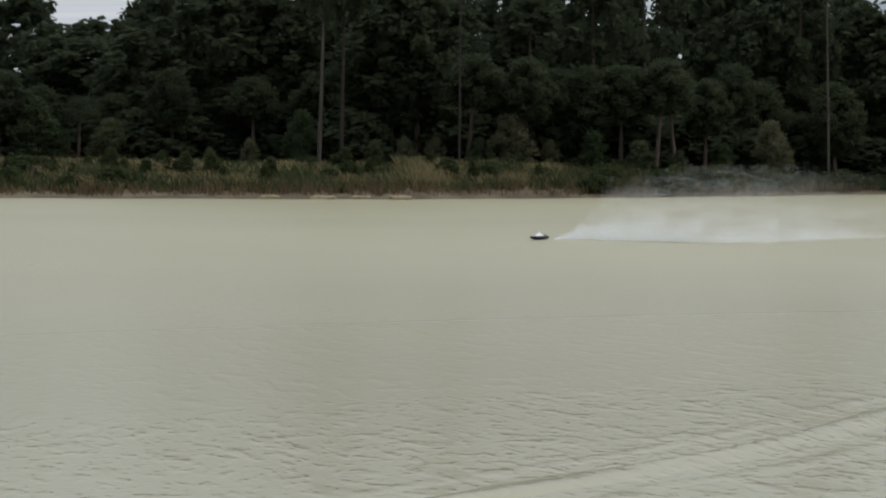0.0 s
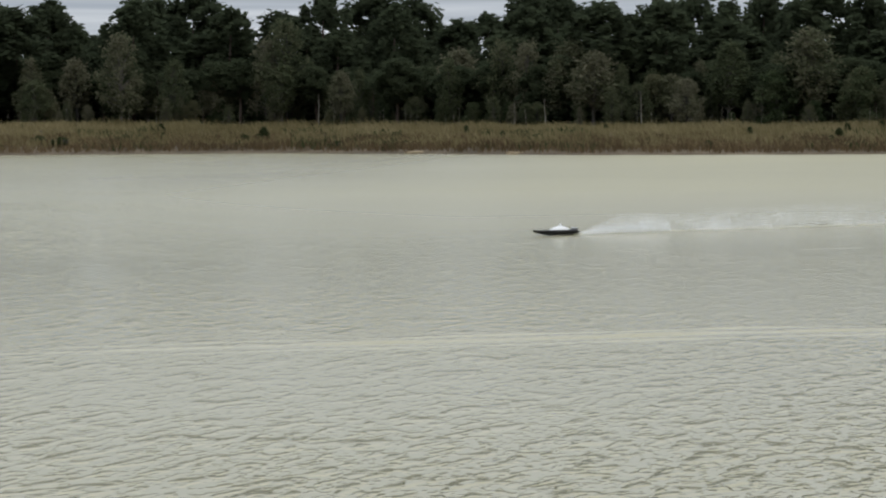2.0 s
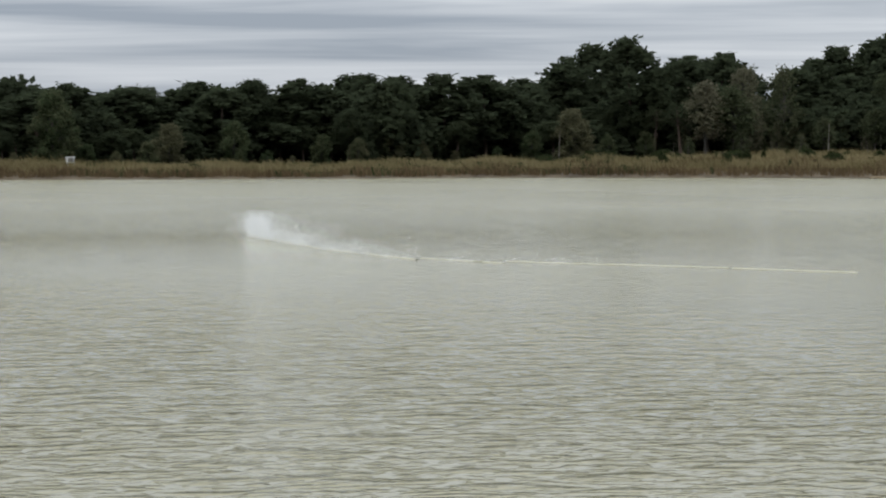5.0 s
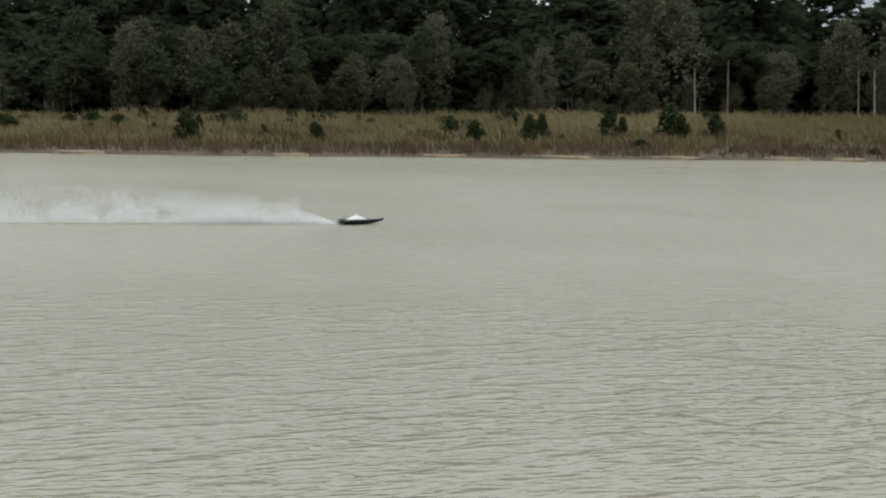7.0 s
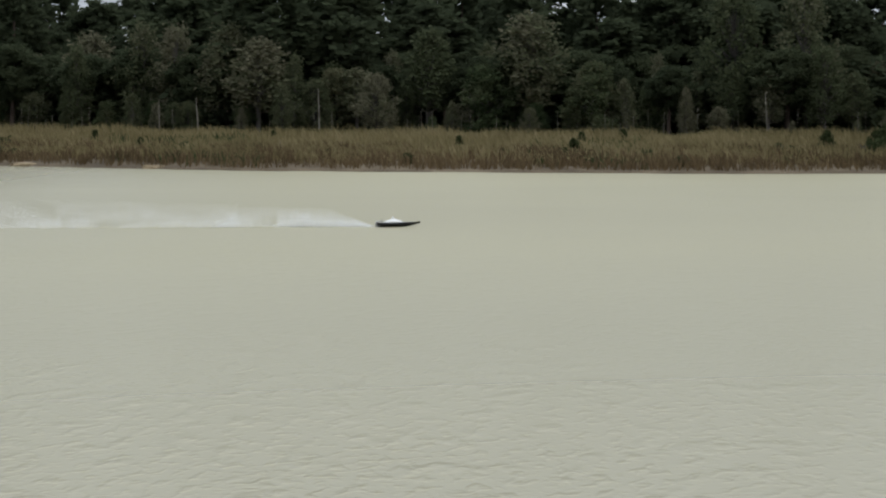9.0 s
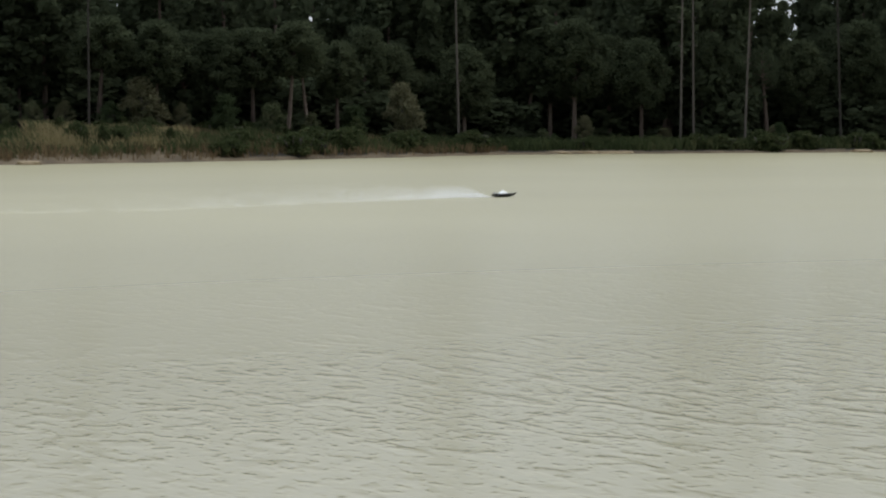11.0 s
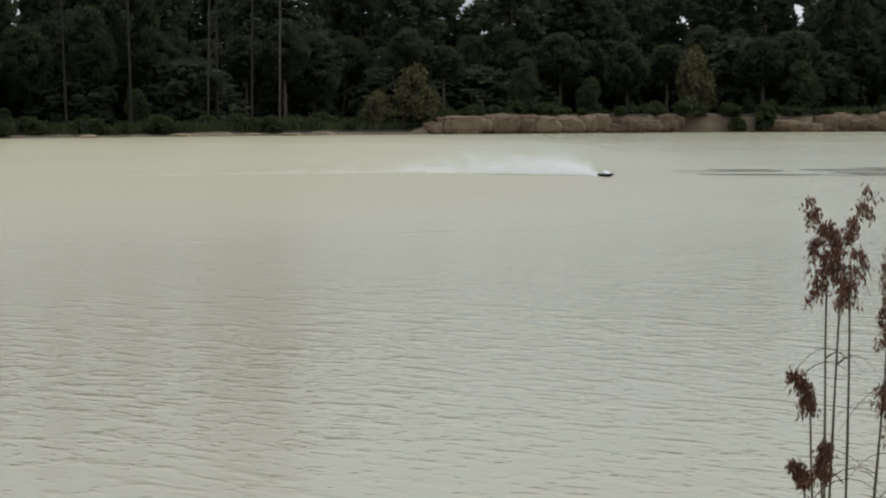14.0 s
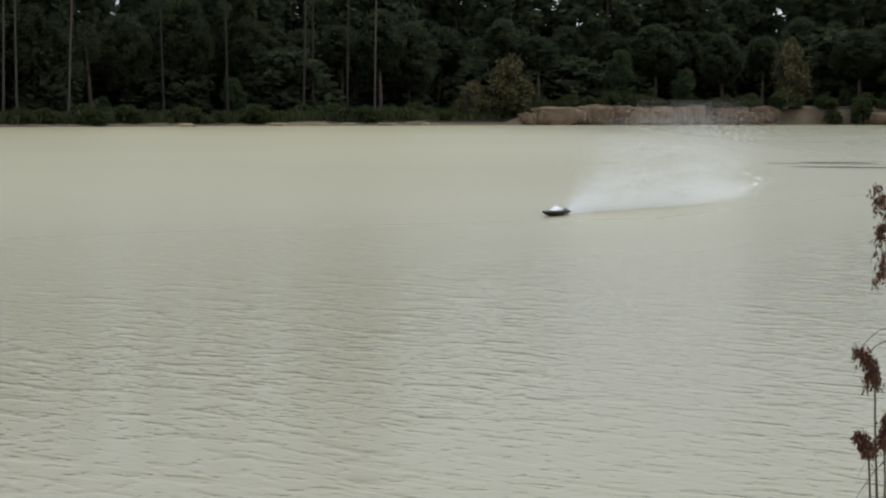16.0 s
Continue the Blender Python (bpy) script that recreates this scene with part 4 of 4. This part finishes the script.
def build_slicks():
    """Calm streaks far out, where the water mirrors the dark wood."""
    calm = bpy.data.materials.new("calm_silty_water")
    calm.use_nodes = True
    n, l = calm.node_tree.nodes, calm.node_tree.links
    bsdf = n["Principled BSDF"]
    # base darker than the open water's: part of the mirrored dark is in the colour
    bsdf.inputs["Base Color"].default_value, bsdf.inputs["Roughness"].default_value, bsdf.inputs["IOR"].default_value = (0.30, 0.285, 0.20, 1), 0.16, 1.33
    co, nz, b = n.new("ShaderNodeTexCoord"), n.new("ShaderNodeTexNoise"), n.new("ShaderNodeBump")
    nz.inputs["Scale"].default_value, nz.inputs["Detail"].default_value = 3.0, 2
    b.inputs["Strength"].default_value, b.inputs["Distance"].default_value = 0.15, 0.01
    l.new(co.outputs["Object"], nz.inputs["Vector"])
    l.new(nz.outputs["Fac"], b.inputs["Height"])
    l.new(b.outputs[0], bsdf.inputs["Normal"])
    rng = random.Random(17)
    verts, faces = [], []
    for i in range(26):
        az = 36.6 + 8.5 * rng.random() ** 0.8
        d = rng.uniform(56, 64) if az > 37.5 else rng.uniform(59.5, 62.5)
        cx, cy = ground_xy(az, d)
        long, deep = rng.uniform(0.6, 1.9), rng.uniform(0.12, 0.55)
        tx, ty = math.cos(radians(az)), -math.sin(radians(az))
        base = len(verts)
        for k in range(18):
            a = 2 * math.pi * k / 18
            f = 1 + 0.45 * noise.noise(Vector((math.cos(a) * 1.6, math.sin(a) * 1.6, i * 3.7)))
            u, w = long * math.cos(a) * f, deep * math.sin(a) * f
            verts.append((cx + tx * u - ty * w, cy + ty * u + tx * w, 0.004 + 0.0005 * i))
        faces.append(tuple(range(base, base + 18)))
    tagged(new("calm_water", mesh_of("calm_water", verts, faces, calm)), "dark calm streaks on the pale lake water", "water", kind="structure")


build_slicks()


# ---- reeds by the near shore ----
REED_STALK = mat("dry_reed_stalk", [(0.07, 0.055, 0.035), (0.13, 0.105, 0.065)], 0.7, 12, objvar=0.3, bump=0.2, stretch=(1, 1, 0.2))
REED_LEAF = mat("dry_reed_leaf", [(0.06, 0.05, 0.035), (0.12, 0.10, 0.065)], 0.8, 15, objvar=0.3, translucent=0.25)
PLUME = mat("rust_reed_plume", [(0.055, 0.024, 0.016), (0.12, 0.055, 0.034), (0.20, 0.105, 0.065)], 0.9, 25, island=0.45, translucent=0.25)


def ribbon(points, width):
    verts, faces = [], []
    for i, p in enumerate(points):
        a, b = Vector(points[max(0, i - 1)]), Vector(points[min(len(points) - 1, i + 1)])
        side = (b - a).cross(Vector((0.3, 0.2, 1))).normalized() * width * (1 - (i / (len(points) - 1)) ** 2 * 0.9)
        verts += [tuple(Vector(p) - side), tuple(Vector(p) + Vector((0, 0, -width * 0.4))), tuple(Vector(p) + side)]
    for i in range(len(points) - 1):
        for k in (0, 1):
            faces.append((i * 3 + k, i * 3 + k + 1, i * 3 + k + 4, i * 3 + k + 3))
    return verts, faces


def plume_mesh(rng, size, droop):
    """Drooping branchlets hung with spikelets; the head's foot at the origin."""
    lines, vs, fs = [], [], []
    base = 0
    ax = droop * 0.5
    spine = [(ax * k * k * size, 0, size * (k - 0.25 * k * k * abs(droop))) for k in np.linspace(0, 1, 7)]
    lines.append([(p, 0.0022 * (1 - 0.6 * i / 6)) for i, p in enumerate(spine)])
    for i in range(19):
        k = 0.02 + 0.98 * i / 18
        s = np.array(spine[min(6, int(k * 6.01))])
        a = rng.uniform(0, 6.28)
        ln = size * rng.uniform(0.28, 0.5) * (1.1 - 0.5 * k)
        out = np.array((math.cos(a) * 0.7 + droop * 0.35, math.sin(a) * 0.7, 0))
        pts = [s + out * ln * 0.75 * q + np.array((0, 0, ln * (0.55 * q - 1.25 * q * q))) for q in np.linspace(0, 1, 6)]
        lines.append([(tuple(p), 0.0009) for p in pts])
        for j in range(46):
            q = rng.uniform(0.2, 1.0)
            p = pts[int(q * 5)] + rng.normal(size=3) * 0.008
            dn = np.array((rng.normal() * 0.35, rng.normal() * 0.35, -1.0))
            dn /= np.linalg.norm(dn)
            sd = np.cross(dn, rng.normal(size=3))
            sd /= np.linalg.norm(sd)
            L, W = rng.uniform(0.009, 0.022), rng.uniform(0.0014, 0.0034)
            nn = np.cross(dn, sd) * W * 0.6
            vs += [p, p + dn * L * 0.5 + sd * W, p + dn * L, p + dn * L * 0.5 - sd * W, p + dn * L * 0.5 + nn]
            fs += [(base, base + 1, base + 4), (base + 1, base + 2, base + 4), (base + 2, base + 3, base + 4), (base + 3, base, base + 4)]
            base += 5
    tv, tf = tubes(lines, 4)
    verts = [tuple(v) for v in vs] + [tuple(v) for v in tv]
    return mesh_of("plume", verts, fs + [tuple(c + base for c in f) for f in tf], PLUME)


def build_reed(seed, az_top, top, az_base, dist, plume, droop, leaves):
    """One reed: stalk from the lake bed to its head, leaves and plume."""
    rng = np.random.default_rng(seed)
    bx, by = ground_xy(az_base, dist)
    tx, ty = ground_xy(az_top, dist)
    root = tagged(new("reed"), "dry brown reed with a drooping rust plume in shallow water", "reed", "reeds at the near shore")
    root.matrix_basis = Matrix.Translation((bx, by, 0))
    # the leaning part is read from 0.8 m up
    foot = np.array((bx - (tx - bx) * 0.8, by - (ty - by) * 0.8, -0.5)) - np.array((bx, by, 0))
    head = np.array((tx - bx, ty - by, top - plume * 0.98))
    pts = [foot + (head - foot) * k + np.array((0.006 * math.sin(5 * k + seed), 0.006 * math.cos(4 * k), 0)) for k in np.linspace(0, 1, 14)]
    pts[-1] = head
    v, f = tubes([[(tuple(p), (0.0052 - 0.0022 * i / 13) * (1.25 if i % 4 == 2 else 1)) for i, p in enumerate(pts)]], 6)
    part("stalk", mesh_of("stalk", v, f, REED_STALK), root)
    right = Matrix.Rotation(-radians(az_base), 4, "Z")
    part("plume", plume_mesh(rng, plume, droop), root, "rust-brown drooping seed plume", Matrix.Translation(head) @ right)
    for i in range(leaves + 2):
        k = rng.uniform(0.45, 0.92)
        s = Vector(foot + (head - foot) * k)
        a = radians(az_base) * -1 + (0 if rng.random() < 0.5 else math.pi) + rng.normal() * 0.5
        ln = rng.uniform(0.16, 0.42)
        up = rng.uniform(0.2, 0.9)
        line = [s + Vector((math.cos(a), math.sin(a), 0)) * ln * 0.7 * q + Vector((0, 0, ln * (up * q - (up + 0.35) * q * q))) for q in np.linspace(0, 1, 9)]
        v, f = ribbon([tuple(p) for p in line], 0.0036)
        part("leaf", mesh_of("reed_leaf", v, f, REED_LEAF), root)


for seed, row in enumerate([
        (40.07, 1.585, 39.85, 6.0, 0.27, 0.25, 2), (39.50, 1.56, 39.40, 6.1, 0.25, -0.3, 3), (39.85, 1.50, 39.42, 6.05, 0.20, -0.3, 1), (41.01, 1.40, 40.38, 6.0, 0.22, 0.2, 2),
        (41.23, 1.31, 40.73, 5.9, 0.24, 0.3, 2), (41.51, 1.50, 41.59, 6.1, 0.27, 0.2, 2), (42.0, 1.46, 41.8, 6.0, 0.26, 0.3, 2), (42.07, 1.23, 42.0, 5.8, 0.2, 0.5, 1),
        (39.12, 1.13, 39.38, 5.9, 0.11, -0.9, 2), (38.98, 0.88, 39.3, 5.9, 0.06, -0.9, 3), (39.40, 0.94, 39.35, 5.8, 0.08, 0.3, 2), (41.37, 1.09, 41.6, 5.9, 0.17, -0.5, 2),
        (42.5, 1.52, 42.4, 6.0, 0.27, 0.3, 2), (42.9, 1.37, 42.7, 6.1, 0.24, -0.3, 2), (41.8, 1.18, 41.95, 6.0, 0.2, 0.4, 2), (41.3, 1.42, 41.2, 6.1, 0.22, -0.3, 1)]):
    build_reed(300 + seed, *row)


def build_shoot(seed, az, top, dist, bend):
    """A young reed with no head: a stalk and curling dry leaf tips."""
    x, y = ground_xy(az, dist)
    root = tagged(new("reed_shoot"), "short dry reed shoot with curled leaf tips in shallow water", "reed", "short reed shoots")
    root.matrix_basis = pose(x, y, 0, 0, 0, -az)
    v, f = tubes([[((0, 0, -0.5), 0.005), ((0.01, 0, 0.2), 0.0045), ((0, 0.01, top - 0.12), 0.003)]], 6)
    part("stalk", mesh_of("stalk", v, f, REED_STALK), root)
    rng = np.random.default_rng(seed)
    for side, high in ((bend, 0.12), (-0.6 * bend, 0.09), (0.3 * bend, 0.06)):
        line = [(side * q * q, 0.01 * q, top - 0.13 + high * (2.4 * q - (1.4 + abs(side) * 12) * q * q) + 0.002 * rng.normal()) for q in np.linspace(0, 1, 10)]
        v, f = ribbon(line, 0.006)
        part("leaf", mesh_of("reed_leaf", v, f, REED_LEAF), root)


for seed, row in enumerate(((12.9, 0.27, 9.0, 0.14), (13.05, 0.25, 9.1, -0.09), (14.12, 0.30, 9.0, 0.02))):
    build_shoot(400 + seed, *row)


def motions():
    times = sorted({r[0] for r in VIEW} | {r[0] for r in COURSE if 0 <= r[0] <= 16} | {x * 0.25 for x in range(65)})
    rows = []
    for t in times:
        m = boat_pose(t)
        rows.append((t, m @ pose(0, 0, 0, 0.6 + 0.6 * math.sin(t * 9), 1.5 * math.sin(t * 6.1), 0)))
    walk(boat, rows)
    for ob, lag, h, tall in spray:
        rows = []
        for t in times:
            up = lerp(SPRAY, max(0, t - lag), 1 + tall)
            rows.append((t, run_pose(t, lag, -h * (1 - up) * (0.3 if lag == 0 else 1.02) - 0.01)))
        walk(ob, rows)
    for ob, (begin, end) in wakes:
        walk(ob, [(0, pose(0, 0, 0)), (begin, pose(0, 0, 0)), (end, pose(0, 0, -0.1)), (16, pose(0, 0, -0.1))])
    for ob, lag in wake:
        walk(ob, [(t, run_pose(t, lag, 0.004)) for t in times])


motions()
